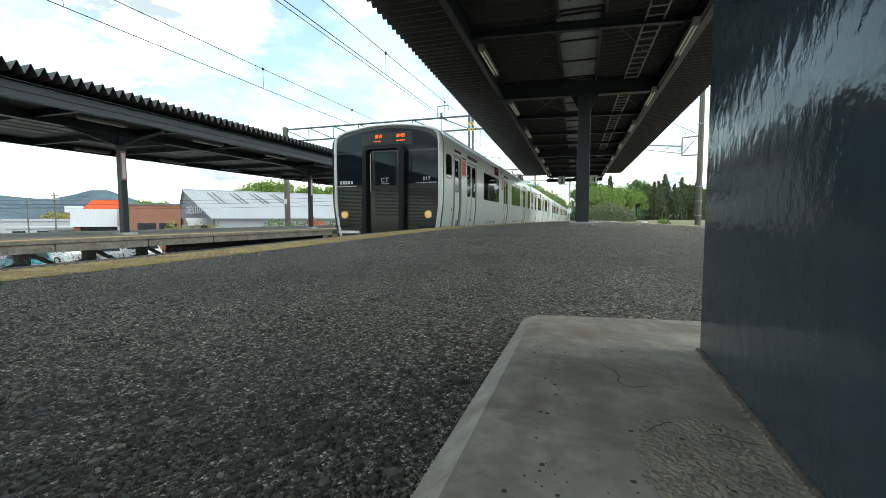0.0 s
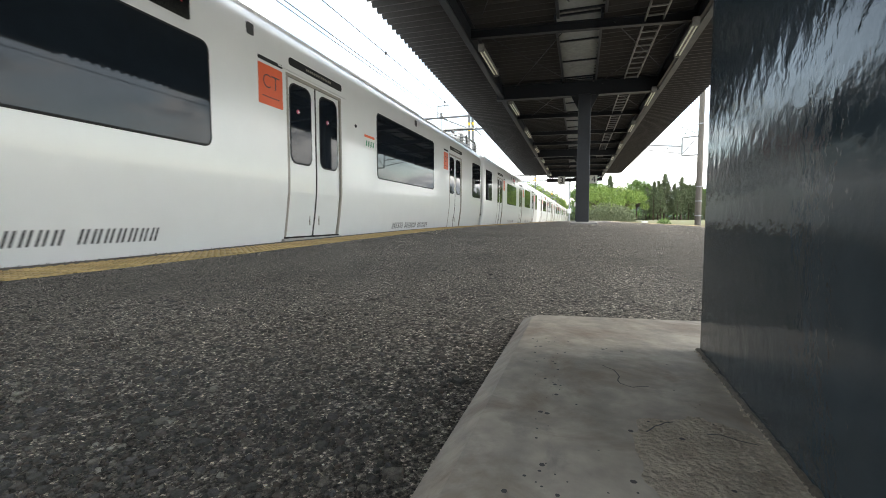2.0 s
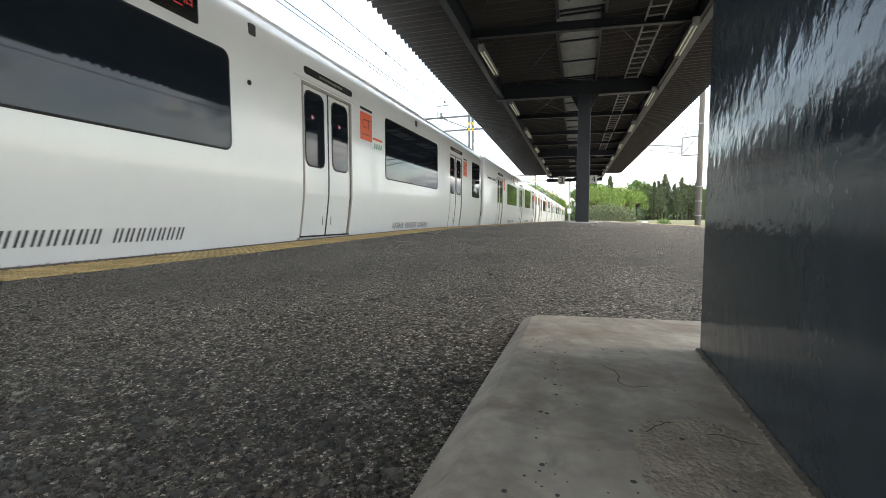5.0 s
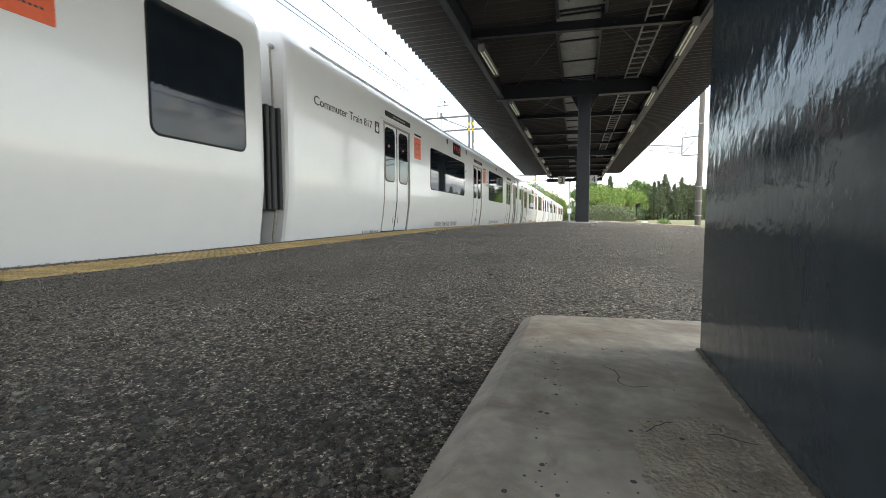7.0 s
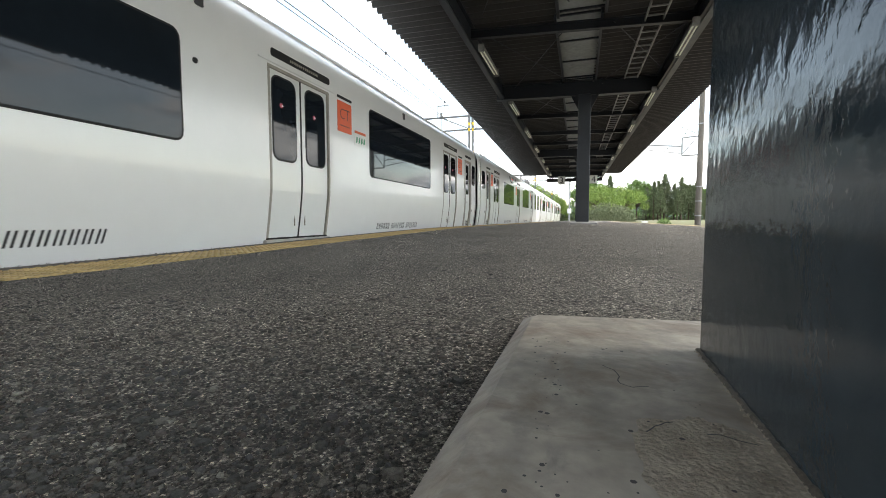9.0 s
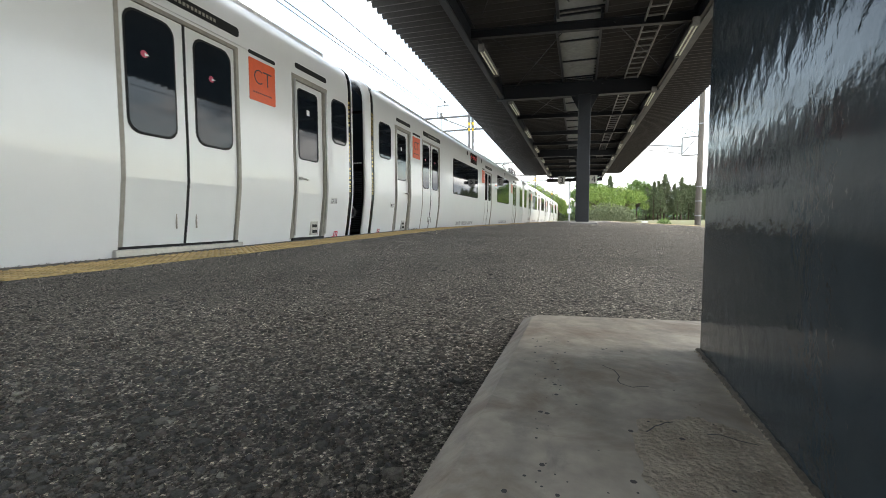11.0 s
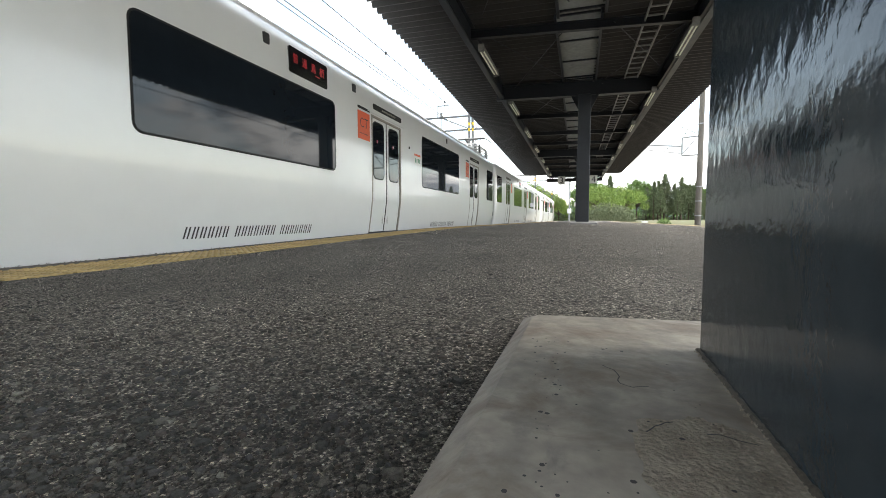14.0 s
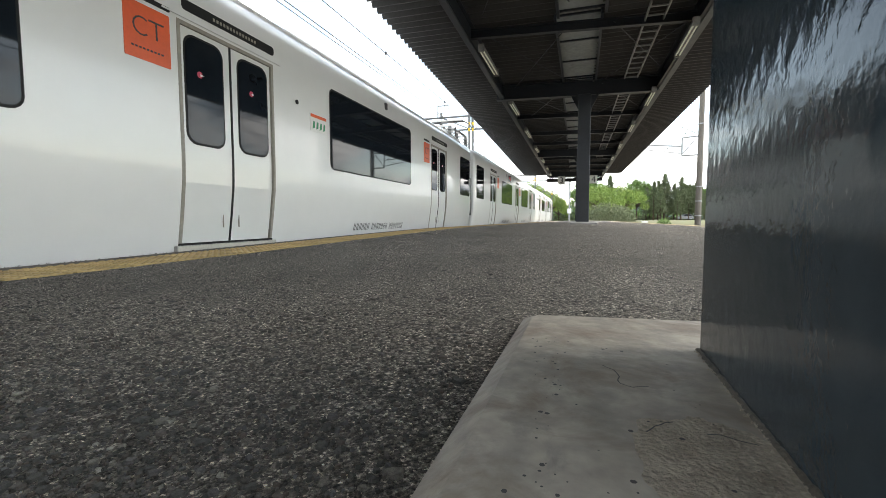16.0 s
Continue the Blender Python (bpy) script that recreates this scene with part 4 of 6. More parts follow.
def train_door(car, s0, s1, left_sticker=True):
    """A pair of sliding leaves in a rimmed doorway, with header strip and step."""
    z0, z1, mid = 0.03, 2.03, 0.5 * (s0 + s1)
    fr = Geo()
    for a, b in ((s0, s0 + 0.035), (s1 - 0.035, s1)):
        fr.loft([[(x - 0.07, a, z), (x + 0.004, a, z), (x + 0.004, b, z), (x - 0.07, b, z)] for x, z in HALF[1:6]])
    fr.box(1.40, 1.478, s0, s1, z1 - 0.03, z1 + 0.004)
    part("door_frame", fr, SEAL, car, "grey-beige door surround")
    part("door_step", Geo().box(1.25, 1.43, s0 - 0.04, s1 + 0.04, -0.02, 0.042, 0.006), STAINLESS, car, "metal door sill")
    # solid black strip along the sill, painting the shade of the gap there
    part("sill_recess", Geo().box(1.30, 1.402, s0, s1, 0.042, 0.062), RUBBER, car, "dark strip standing in for the shade at the sill")
    part("gutter", Geo().box(1.474, 1.488, s0 - 0.14, s1 + 0.12, z1 + 0.03, z1 + 0.042), WHITE, car)
    for k, (a, b) in enumerate(((s0 + 0.037, mid - 0.012), (mid + 0.012, s1 - 0.037))):
        leaf = Geo()
        leaf.loft([[(x - 0.05, a, z), (x - 0.022, a, z), (x - 0.022, b, z), (x - 0.05, b, z)] for x, z in HALF[1:6]])
        lf = part("door_leaf", leaf, LEAF_WHITE, car)
        wa, wb = (a + 0.06, a + 0.475) if k == 0 else (b - 0.475, b - 0.06)
        part("gasket", pane(Geo(), wa - 0.018, wb + 0.018, 0.97, 1.955, 0.11, 1.452, 1.456), RUBBER, lf)
        part("window_pane", pane(Geo(), wa, wb, 0.99, 1.935, 0.10, 1.4565, 1.460), GLASS, lf)
        st = Geo()
        c, zc = 0.5 * (wa + wb) - 0.06 + 0.03 * k, 1.62
        st.slab([(c + 0.03 * math.cos(t), zc + 0.03 * math.sin(t)) for t in [0.524 * i for i in range(12)]], "x", 1.4602, 1.4606)
        stk = part("sticker", st, PINK, lf, "small round pink and white sticker")
        part("sticker_print", Geo().slab([(c + 0.005, zc + 0.012), (c + 0.045, zc + 0.0), (c + 0.005, zc - 0.015)], "x", 1.4608, 1.461), PALE, stk)
        part("grip", Geo().box(1.400, 1.409, (mid - 0.11) if k == 0 else (mid + 0.10), (mid - 0.10) if k == 0 else (mid + 0.11), 0.20, 0.34), SEAL, lf)
    ms = Geo()
    ms.loft([[(x - 0.05, mid - 0.012, z), (x - 0.016, mid - 0.012, z), (x - 0.016, mid + 0.012, z), (x - 0.05, mid + 0.012, z)] for x, z in HALF[1:6]])
    part("door_seal", ms, RUBBER, car, "black rubber strip between the leaves")
    hd = part("door_header", pane(Geo(), s0 + 0.06, s1 + 0.02, 2.135, 2.23, 0.035, 1.474, 1.480), RUBBER, car, "black strip above the door")
    bars = Geo()
    for i in range(14):
        bars.box(1.480, 1.4815, s0 + 0.40 + 0.042 * i, s0 + 0.426 + 0.042 * i, 2.165, 2.195)
    tagged(part("lettering_bar", bars, SEAL, hd), kind="stuff")


def orange_sign(car, s0, s1):
    z0, z1 = 1.565, 2.005
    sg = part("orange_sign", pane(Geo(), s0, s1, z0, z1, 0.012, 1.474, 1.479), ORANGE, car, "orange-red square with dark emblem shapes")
    em = Geo()
    w = s1 - s0
    cx, cz, r = s0 + 0.37 * w, z0 + 0.60 * (z1 - z0), 0.19 * w
    for i in range(10):
        a, b = radians(50 + 26 * i), radians(50 + 26 * (i + 1))
        em.slab([(cx + r * math.cos(a), cz + r * math.sin(a)), (cx + r * math.cos(b), cz + r * math.sin(b)), (cx + 0.82 * r * math.cos(b), cz + 0.82 * r * math.sin(b)), (cx + 0.82 * r * math.cos(a), cz + 0.82 * r * math.sin(a))], "x", 1.479, 1.4805)
    em.box(1.479, 1.4805, s0 + 0.52 * w, s0 + 0.86 * w, cz + 0.8 * r, cz + r)
    em.box(1.479, 1.4805, s0 + 0.67 * w, s0 + 0.71 * w, cz - 0.95 * r, cz + 0.8 * r)
    tagged(part("emblem", em, INK, sg), kind="stuff")
    ln = Geo()
    for i in range(9):
        ln.box(1.479, 1.4804, s0 + w * (0.14 + 0.08 * i), s0 + w * (0.19 + 0.08 * i), z0 + 0.085, z0 + 0.10)
    tagged(part("lettering_bar", ln, INK, sg), kind="stuff")
    top = part("black_strip", pane(Geo(), s0, s1 + 0.01, z1 + 0.035, z1 + 0.075, 0.015, 1.474, 1.479), RUBBER, car)


def side_window(car, s0, s1, z0, z1, r=0.07):
    rim = part("window_rim", pane(Geo(), s0 - 0.02, s1 + 0.02, z0 - 0.02, z1 + 0.02, r + 0.02, 1.473, 1.4775), RUBBER, car)
    part("window_pane", pane(Geo(), s0, s1, z0, z1, r, 1.4775, 1.481), GLASS, car)


def led_panel(car, s0, s1):
    p = part("destination_display", pane(Geo(), s0, s1, 2.06, 2.37, 0.03, 1.44, 1.4835), BLACK, car, "black side display with red lit characters")
    wide = s1 - s0
    for k, ch in enumerate("\u666e\u901a\u9ce5\u6816"):
        lettering("lit_character", ch, 0.125, pose(1.484, s0 + wide * (0.08 + 0.23 * k), 2.20, 90, 0, 90), LED, p, depth=0.001, width=0.105)
    tagged(part("lit_reading_bar", Geo().box(1.4835, 1.4845, s0 + wide * 0.66, s0 + wide * 0.78, 2.155, 2.167), LED, p), kind="stuff")


def build_car(front_cab=False, rear_cab=False, pantograph=False, text=False):
    kind = "cab" if front_cab or rear_cab else "middle"
    car = thing("commuter_train_car", "glossy white commuter train car with dark windows" + (", black cab front" if kind == "cab" else ""), "train car", group="train cars")
    flip = rear_cab
    mir = (lambda a, b: (20 - b, 20 - a)) if flip else (lambda a, b: (a, b))
    if kind == "cab":
        doors = [mir(2.70, 3.95), mir(9.23, 10.47), mir(15.93, 17.17)]
        if flip:
            doors = [(2.84, 4.08), (9.56, 10.80), (16.05, 17.30)]
        wins = [(*mir(5.13, 8.08), 0.99, 1.93), (*mir(11.65, 14.65), 1.0, 2.09), (*mir(18.50, 19.58), 1.0, 2.08)]
        if flip:
            wins = [(5.36, 8.42, 0.99, 1.93), (12.02, 15.05, 1.0, 2.09)]
        signs = [(4.33, 4.70), (11.02, 11.42), (17.45, 17.86)] if flip else [(2.13, 2.55), (8.76, 9.16), (15.45, 15.82)]
    else:
        doors = [(2.84, 4.08), (9.50, 10.74), (15.95, 17.19)]
        wins = [(0.56, 1.66, 1.0, 2.08), (5.36, 8.30, 0.99, 1.94), (11.95, 14.9, 1.02, 2.08), (18.42, 19.46, 1.0, 2.09)]
        signs = [(4.33, 4.69), (11.02, 11.42), (17.36, 17.76)]
    crew = ((18.22, 18.88) if flip else (1.28, 1.96)) if kind == "cab" else None
    holes = sorted(doors + ([crew] if crew else []))
    # body shell
    lo, hi = (0.36 if front_cab else 0.2), (19.51 if rear_cab else 19.8)
    st = [(lo, 0.0 if front_cab else 0.07)] + ([] if front_cab else [(lo + 0.02, 0.035), (lo + 0.06, 0.010), (lo + 0.11, 0.0)])
    for a, b in holes:
        st += [(a, 0.0), (b, 0.0)]
    st += ([] if rear_cab else [(hi - 0.11, 0.0), (hi - 0.06, 0.010), (hi - 0.02, 0.035)]) + [(hi, 0.0 if rear_cab else 0.07)]
    g, n = Geo(), len(LOOP)
    for s, inset in st:
        g.v += ring(s, inset)
    for i in range(len(st) - 1):
        s_mid = 0.5 * (st[i][0] + st[i + 1][0])
        for j in range(n - 1):
            if 1 <= j <= 4 and any(a < s_mid < b for a, b in holes):
                continue
            k = i * n + j
            g.f.append((k, k + 1, k + n + 1, k + n))
        k = i * n
        g.f.append((k, k + n, k + 2 * n - 1, k + n - 1))
    g.f.append(tuple(range(n - 1, -1, -1)))
    g.f.append(tuple((len(st) - 1) * n + j for j in range(n)))
    body = part("body_shell", g, WHITE, car)
    body.data.shade_smooth()
    sh = body.modifiers.new("smooth_by_edge", "EDGE_SPLIT")
    sh.split_angle = radians(28)
    # a dark lining behind the doorways
    part("vestibule_lining", Geo().box(-1.2, 1.30, lo + 0.1, hi - 0.1, -0.1, 2.1), RUBBER, car)
    for a, b in doors:
        train_door(car, a, b)
    for w in wins:
        side_window(car, *w)
    for a, b in signs:
        orange_sign(car, a, b)
    led = (7.08, 7.90) if front_cab else (7.22, 7.96)
    led_panel(car, *led)
    # small vents, reflectors, notices
    vt = [6.70, 8.66, 13.5]
    for s in vt:
        part("side_vent", pane(Geo(), s - 0.05, s + 0.05, 2.24, 2.36, 0.015, 1.455, 1.478), BELLOWS, car)
    part("door_lamp", Geo().tube((1.47, 8.59 if not front_cab else 10.9, 1.73), (1.483, 8.59 if not front_cab else 10.9, 1.73), 0.028, 10), RUBBER, car)
    nb = part("priority_notice", pane(Geo(), doors[1][1] + 0.70, doors[1][1] + 1.08, 1.44, 1.67, 0.01, 1.474, 1.478), SIGN_W, car, "white notice with green figures and an orange top")
    gp = Geo()
    for i in range(4):
        c = doors[1][1] + 0.75 + 0.08 * i
        gp.slab([(c, 1.47), (c + 0.05, 1.49), (c + 0.055, 1.57), (c + 0.02, 1.57)], "x", 1.478, 1.4795)
    tagged(part("figure_shape", gp, GREEN, nb), kind="stuff")
    part("notice_heading", Geo().box(1.478, 1.4795, doors[1][1] + 0.71, doors[1][1] + 1.07, 1.62, 1.66), ORANGE, nb)
    for s0 in (5.58 if front_cab else 5.80, 12.36):
        tagged(part("company_lettering_bar", strokes(Geo(), s0, s0 + 1.98, 0.10, 0.212, (6, 7, 7)), INK, car), kind="stuff")
    s0 = 2.02 if front_cab else 2.12
    for k, (ch, w) in enumerate((("\u672c", 0.055), ("\u30df", 0.05), ("\u30d5", 0.05), ("\u5b9a", 0.06), ("\u54e1", 0.06), ("1", 0.02), ("3", 0.045), ("7" if front_cab else "0", 0.045))):
        at = s0 + 0.072 * k + (0.05 if k > 2 else 0.0)
        lettering("small_letter", ch, 0.066, pose(side_x(0.06) + 0.004, at, 0.035, 99, 0, 90), INK, car, depth=0.001, width=w)
    if text:
        lettering("lettering", "Commuter Train 817", 0.17, pose(1.4775, 0.72, 1.80, 90, 0, 90), INK, car, width=1.66)
        wc = part("wheelchair_sign", pane(Geo(), 2.50, 2.66, 1.76, 1.95, 0.01, 1.474, 1.478), INK, car, "small dark accessibility sign")
        tagged(part("figure_shape", Geo().slab([(2.58 + 0.05 * math.cos(t), 1.83 + 0.05 * math.sin(t)) for t in [0.63 * i for i in range(10)]], "x", 1.478, 1.4795).box(1.478, 1.4798, 2.56, 2.59, 1.85, 1.92), PALE, wc), kind="stuff")
    for a, b, z0, z1 in wins + [(q + 0.1, w - 0.1, 0.99, 1.93) for q, w in doors]:
        part("far_window_pane", pane(Geo(), a, b, z0, z1, 0.07, -1.481 * WIDER, -1.474 * WIDER), GLASS, car)
    if crew:
        crew_door(car, *crew, flip)
    # roof: ribs, cooling unit, rain strip
    rs = Geo()
    for s in (-1, 1):
        rs.box(s * 1.30 - 0.02, s * 1.30 + 0.02, 0.9, 19.1, 2.58, 2.62)
    part("rain_strip", rs, WHITE, car)
    ac = part("roof_cooler", Geo().slab([(-0.95, 2.70), (0.95, 2.70), (0.90, 2.92), (0.6, 2.97), (-0.6, 2.97), (-0.90, 2.92)], "y", 11.5, 15.2), SHOP_PALE, car, "grey roof-mounted air conditioner")
    for s in (9.0, 17.2):
        part("roof_vent", Geo().box(-0.3, 0.3, s, s + 0.9, 2.8, 2.95, 0.03), SHOP_PALE, car)
    # underframe, bogies
    part("underframe", Geo().box(-1.15, 1.15, 0.6, 19.4, -0.42, -0.27), UNDER, car)
    for i, s in enumerate((5.2, 7.6, 10.6, 13.0)):
        part("equipment_box", Geo().box(-1.1, 1.1, s, s + 1.7, -0.82, -0.40, 0.03), UNDER, car)
    for c in (3.1, 16.9):
        bg = part("bogie", Geo().box(-0.95, -0.8, c - 1.5, c + 1.5, -0.72, -0.52, 0.03).box(0.8, 0.95, c - 1.5, c + 1.5, -0.72, -0.52, 0.03).box(-0.8, 0.8, c - 0.2, c + 0.2, -0.75, -0.42), UNDER, car)
        for d in (-1.05, 1.05):
            w = Geo().tube((-0.6, c + d, -0.57), (0.6, c + d, -0.57), 0.08, 8)
            for x in (-0.60, 0.53):
                w.tube((x, c + d, -0.57), (x + 0.1, c + d, -0.57), 0.40, 20)
            part("wheelset", w, RAIL, bg)
    # gangway ends
    if not front_cab:
        gangway(car, 0.2, -1)
    if not rear_cab:
        gangway(car, 19.8, 1)
    if front_cab:
        cab_end(car, lambda s: s, front=True)
    if rear_cab:
        cab_end(car, lambda s: 19.85 - s, front=False)
    if pantograph:
        build_pantograph(car)
    return car


def gangway(car, s, d):
    e = s + d * 0.19
    a, b = min(s, e), max(s, e)
    part("gangway_bellows", Geo().box(-0.62, 0.62, a, b, -0.15, 1.95, 0.03), BELLOWS, car, "dark rubber gangway bellows")
    fl = Geo()
    for k in range(3):
        y0 = a + (b - a) * (k + 0.1) / 3
        fl.box(1.16, 1.37 - 0.03 * (k == 1), y0, y0 + (b - a) * 0.27, 0.40, 1.62, 0.012)
    part("side_diaphragm", fl, BELLOWS, car, "dark grey ribbed flap at the car end")
    part("end_step", Geo().box(1.0, 1.30, a, b, -0.12, -0.05), UNDER, car)
    part("coupler_hose", Geo().path([(1.27, s + d * 0.06, 2.35), (1.30, s + d * 0.06, 1.6), (1.30, s + d * 0.06, 0.4), (1.26, s + d * 0.08, 0.05), (1.28, s + d * 0.06, -0.25)], 0.014, 6), SEAL, car, "pale cable down the car end")
    part("end_lamp", Geo().tube((1.26, s, 2.36), (1.26, s + d * 0.05, 2.36), 0.03, 8), STAINLESS, car)
    part("draft_gear", Geo().tube((0, s, -0.45), (0, s + d * 0.2, -0.45), 0.14, 10), UNDER, car)


def crew_door(car, s0, s1, flip):
    fr = Geo()
    for a, b in ((s0 - 0.05, s0 + 0.03), (s1 - 0.03, s1 + 0.05)):
        fr.loft([[(x - 0.07, a, z), (x + 0.006, a, z), (x + 0.006, b, z), (x - 0.07, b, z)] for x, z in HALF[1:6]])
    fr.box(1.40, 1.481, s0 - 0.05, s1 + 0.05, 2.0, 2.06)
    f = part("crew_door_frame", fr, SEAL, car, "grey surround with grab rails")
    for s in (s0 - 0.01, s1 + 0.01):
        part("grab_rail", Geo().path([(1.49, s, 2.0), (1.495, s, 0.75), (1.475, s, 0.5), (1.43, s, 0.08)], 0.013, 6), STAINLESS, f)
    leaf = Geo()
    a, b = s0 + 0.032, s1 - 0.032
    leaf.loft([[(x - 0.05, a, z), (x - 0.03, a, z), (x - 0.03, b, z), (x - 0.05, b, z)] for x, z in HALF[1:6]])
    lf = part("crew_door", leaf, LEAF_WHITE, car)
    part("gasket", pane(Geo(), a + 0.06, b - 0.10, 1.04, 1.93, 0.06, 1.444, 1.448), RUBBER, lf)
    part("window_pane", pane(Geo(), a + 0.075, b - 0.115, 1.055, 1.915, 0.05, 1.4482, 1.452), GLASS, lf)
    part("sticker", Geo().box(1.4522, 1.4526, a + 0.24, a + 0.30, 1.62, 1.69), SIGN_W, lf)
    hs = b - 0.06 if not flip else a + 0.06
    part("handle", Geo().tube((1.45, hs, 0.80), (1.485, hs, 0.80), 0.018, 8).tube((1.482, hs, 0.80), (1.482, hs - 0.13 * (-1 if flip else 1), 0.79), 0.013, 8), STAINLESS, lf, "steel lever handle")
    vb = part("louvre", Geo().box(1.345, 1.392, b - 0.23, b - 0.07, 0.07, 0.25), STAINLESS, lf, "small grille with two dark slots")
    for k in range(2):
        part("slot", Geo().box(1.385, 1.395, b - 0.205, b - 0.095, 0.095 + 0.075 * k, 0.145 + 0.075 * k), RUBBER, vb)
        part("slat", Geo().box(1.390, 1.400, b - 0.205, b - 0.095, 0.135 + 0.075 * k, 0.148 + 0.075 * k), STAINLESS, vb)
    part("door_step", Geo().box(1.25, 1.43, s0, s1, -0.03, 0.01, 0.006), STAINLESS, car)
    # same black strip for the sill's shade under the crew door
    part("sill_recess", Geo().box(1.30, 1.408, s0 - 0.02, s1 + 0.02, 0.012, 0.045), RUBBER, car)
    part("door_header", pane(Geo(), s0 + 0.02, s1 + 0.04, 2.14, 2.205, 0.025, 1.474, 1.480), RUBBER, car)


def cab_end(car, S, front):
    """The black front with its white rim, windscreens, ribbed panels and gangway door; S turns distance from the coupling into the car's own."""
    side = 1 if front else -1
    # black strip with gold bars, then the white rim
    strip = Geo().loft([ring(S(0.365), 0.012), ring(S(0.245), 0.012)], caps=False)
    st = part("corner_strip", strip, BLACK, car, "black band round the cab with gold lettering bars")
    gb = Geo()
    for i in range(21):
        if i in (6, 14):
            continue
        z = 0.70 + 0.066 * i
        a, b = sorted((S(0.285), S(0.335)))
        for dz in (0.0, 0.022):
            gb.box(1.464, 1.4665, a, b, z + dz, z + dz + 0.012)
    tagged(part("lettering_bar", gb, GOLD, st), kind="stuff")
    rim = Geo()
    rings = []
    k = 0.0 if front else 0.065
    for s, ins in ((0.25, 0.0), (0.155 + k * 0.8, 0.004), (0.105 + k, 0.03), (0.092 + k, 0.05), (0.105 + k, 0.075), (0.16 + k * 0.5, 0.085)):
        rings.append(ring(S(s), ins))
    rim.loft(rings, caps=False)
    part("front_rim", rim, WHITE, car, "white rounded rim of the cab front").data.shade_smooth()
    y = S(0.13)
    face = Geo().loft([ring(S(0.15), 0.08), ring(S(0.17), 0.08)])
    fc = part("front_mask", face, BLACK, car, "black cab front")
    gl = Geo()
    d = 0.004

    def plate(g, pts, s):
        a, b = S(s), S(s - 0.006)
        return g.slab(pts, "y", min(a, b), max(a, b))
    # windscreens and upper band
    part("windscreen", plate(Geo(), [(0.52, 1.20), (1.37, 1.20), (1.385, 2.02), (0.52, 2.02)], 0.149), GLASS, fc)
    part("windscreen", plate(Geo(), [(-1.37, 1.20), (-0.66, 1.20), (-0.66, 2.02), (-1.385, 2.02)], 0.149), GLASS, fc)
    part("upper_glass", plate(Geo(), [(-1.37, 2.07), (1.37, 2.07), (1.35, 2.30), (1.2, 2.44), (0.7, 2.58), (0, 2.65), (-0.7, 2.58), (-1.2, 2.44), (-1.35, 2.30)], 0.149), GLASS, fc)
    part("wiper", Geo().tube((0.62, S(0.13), 1.22), (0.68, S(0.125), 1.85), 0.01, 6), RUBBER, fc)
    dp = part("front_display", plate(Geo(), [(-0.68, 2.20), (0.70, 2.20), (0.70, 2.53), (-0.68, 2.53)], 0.142), BELLOWS, fc, "front display with orange lit characters")
    lit = LED_ORANGE if front else BELLOWS
    d_face = 0 if front else 180
    for x0, text_, w in ((-0.36, "\u666e\u901a", 0.2), (0.24, "\u9ce5\u6816", 0.24)):
        lettering("lit_character", text_, 0.10, pose(x0 if front else x0 + w, S(0.134), 2.40, 90, 0, d_face), lit, dp, depth=0.002, width=w)
    lt = Geo()
    for x0, n in ((-0.36, 4), (0.26, 5)):
        for i in range(n):
            plate(lt, [(x0 + 0.05 * i, 2.30), (x0 + 0.05 * i + 0.03, 2.30), (x0 + 0.05 * i + 0.03, 2.325), (x0 + 0.05 * i, 2.325)], 0.135)
    tagged(part("lit_character_bar", lt, lit, dp), kind="stuff")
    for x0, x1 in ((0.52, 1.34), (-1.36, -0.66)):
        a, b = sorted((S(0.150), S(0.126)))
        me = mesh_of("rib", Geo().box(x0, x1, a, b, -0.008, 0.008, 0.003), RIB)
        for i in range(26):
            o = new("rib", me)
            o.parent = fc
            o.matrix_basis = pose(0, 0, 0.14 + 0.037 * i)
    for x in (1.13, -1.17):
        lp = part("headlight", Geo().tube((x, S(0.15), 0.40), (x, S(0.105), 0.40), 0.105, 20), STAINLESS, fc, "round headlight")
        part("lens", Geo().tube((x, S(0.11), 0.40), (x, S(0.098), 0.40), 0.092, 20, 0.075), HEAD if front else BELLOWS, lp)
        part("lower_vent", Geo().box(x - 0.3, x + 0.2, *sorted((S(0.15), S(0.12))), 0.06, 0.11), RUBBER, fc)
    for x0, x1 in ((0.42, 1.32), (-1.34, -0.74)):
        part("front_lip", Geo().box(x0, x1, *sorted((S(0.20), S(0.06))), -0.10, -0.03, 0.015), WHITE, fc)
    # lettering on the front
    if front:
        lettering("lettering", "817", 0.135, pose(0.98, S(0.135), 1.27, 90), PALE, fc, depth=0.003)
        u = Geo()
        for i in range(5):
            plate(u, [(-1.30 + 0.075 * i, 1.22), (-1.25 + 0.075 * i, 1.22), (-1.25 + 0.075 * i, 1.31), (-1.30 + 0.075 * i, 1.31)], 0.14)
        for i in range(18):
            plate(u, [(0.80 + 0.031 * i, 1.205), (0.82 + 0.031 * i, 1.205), (0.82 + 0.031 * i, 1.225), (0.80 + 0.031 * i, 1.225)], 0.14)
            plate(u, [(-1.38 + 0.03 * i, 1.155), (-1.36 + 0.03 * i, 1.155), (-1.36 + 0.03 * i, 1.175), (-1.38 + 0.03 * i, 1.175)], 0.14)
        tagged(part("lettering_bar", u, PALE, fc), kind="stuff")
    bx = Geo()
    o = [(-0.70, -0.12), (-0.66, 2.02), (-0.58, 2.14), (-0.44, 2.19), (0.36, 2.19), (0.48, 2.14), (0.53, 2.02), (0.49, -0.12)]
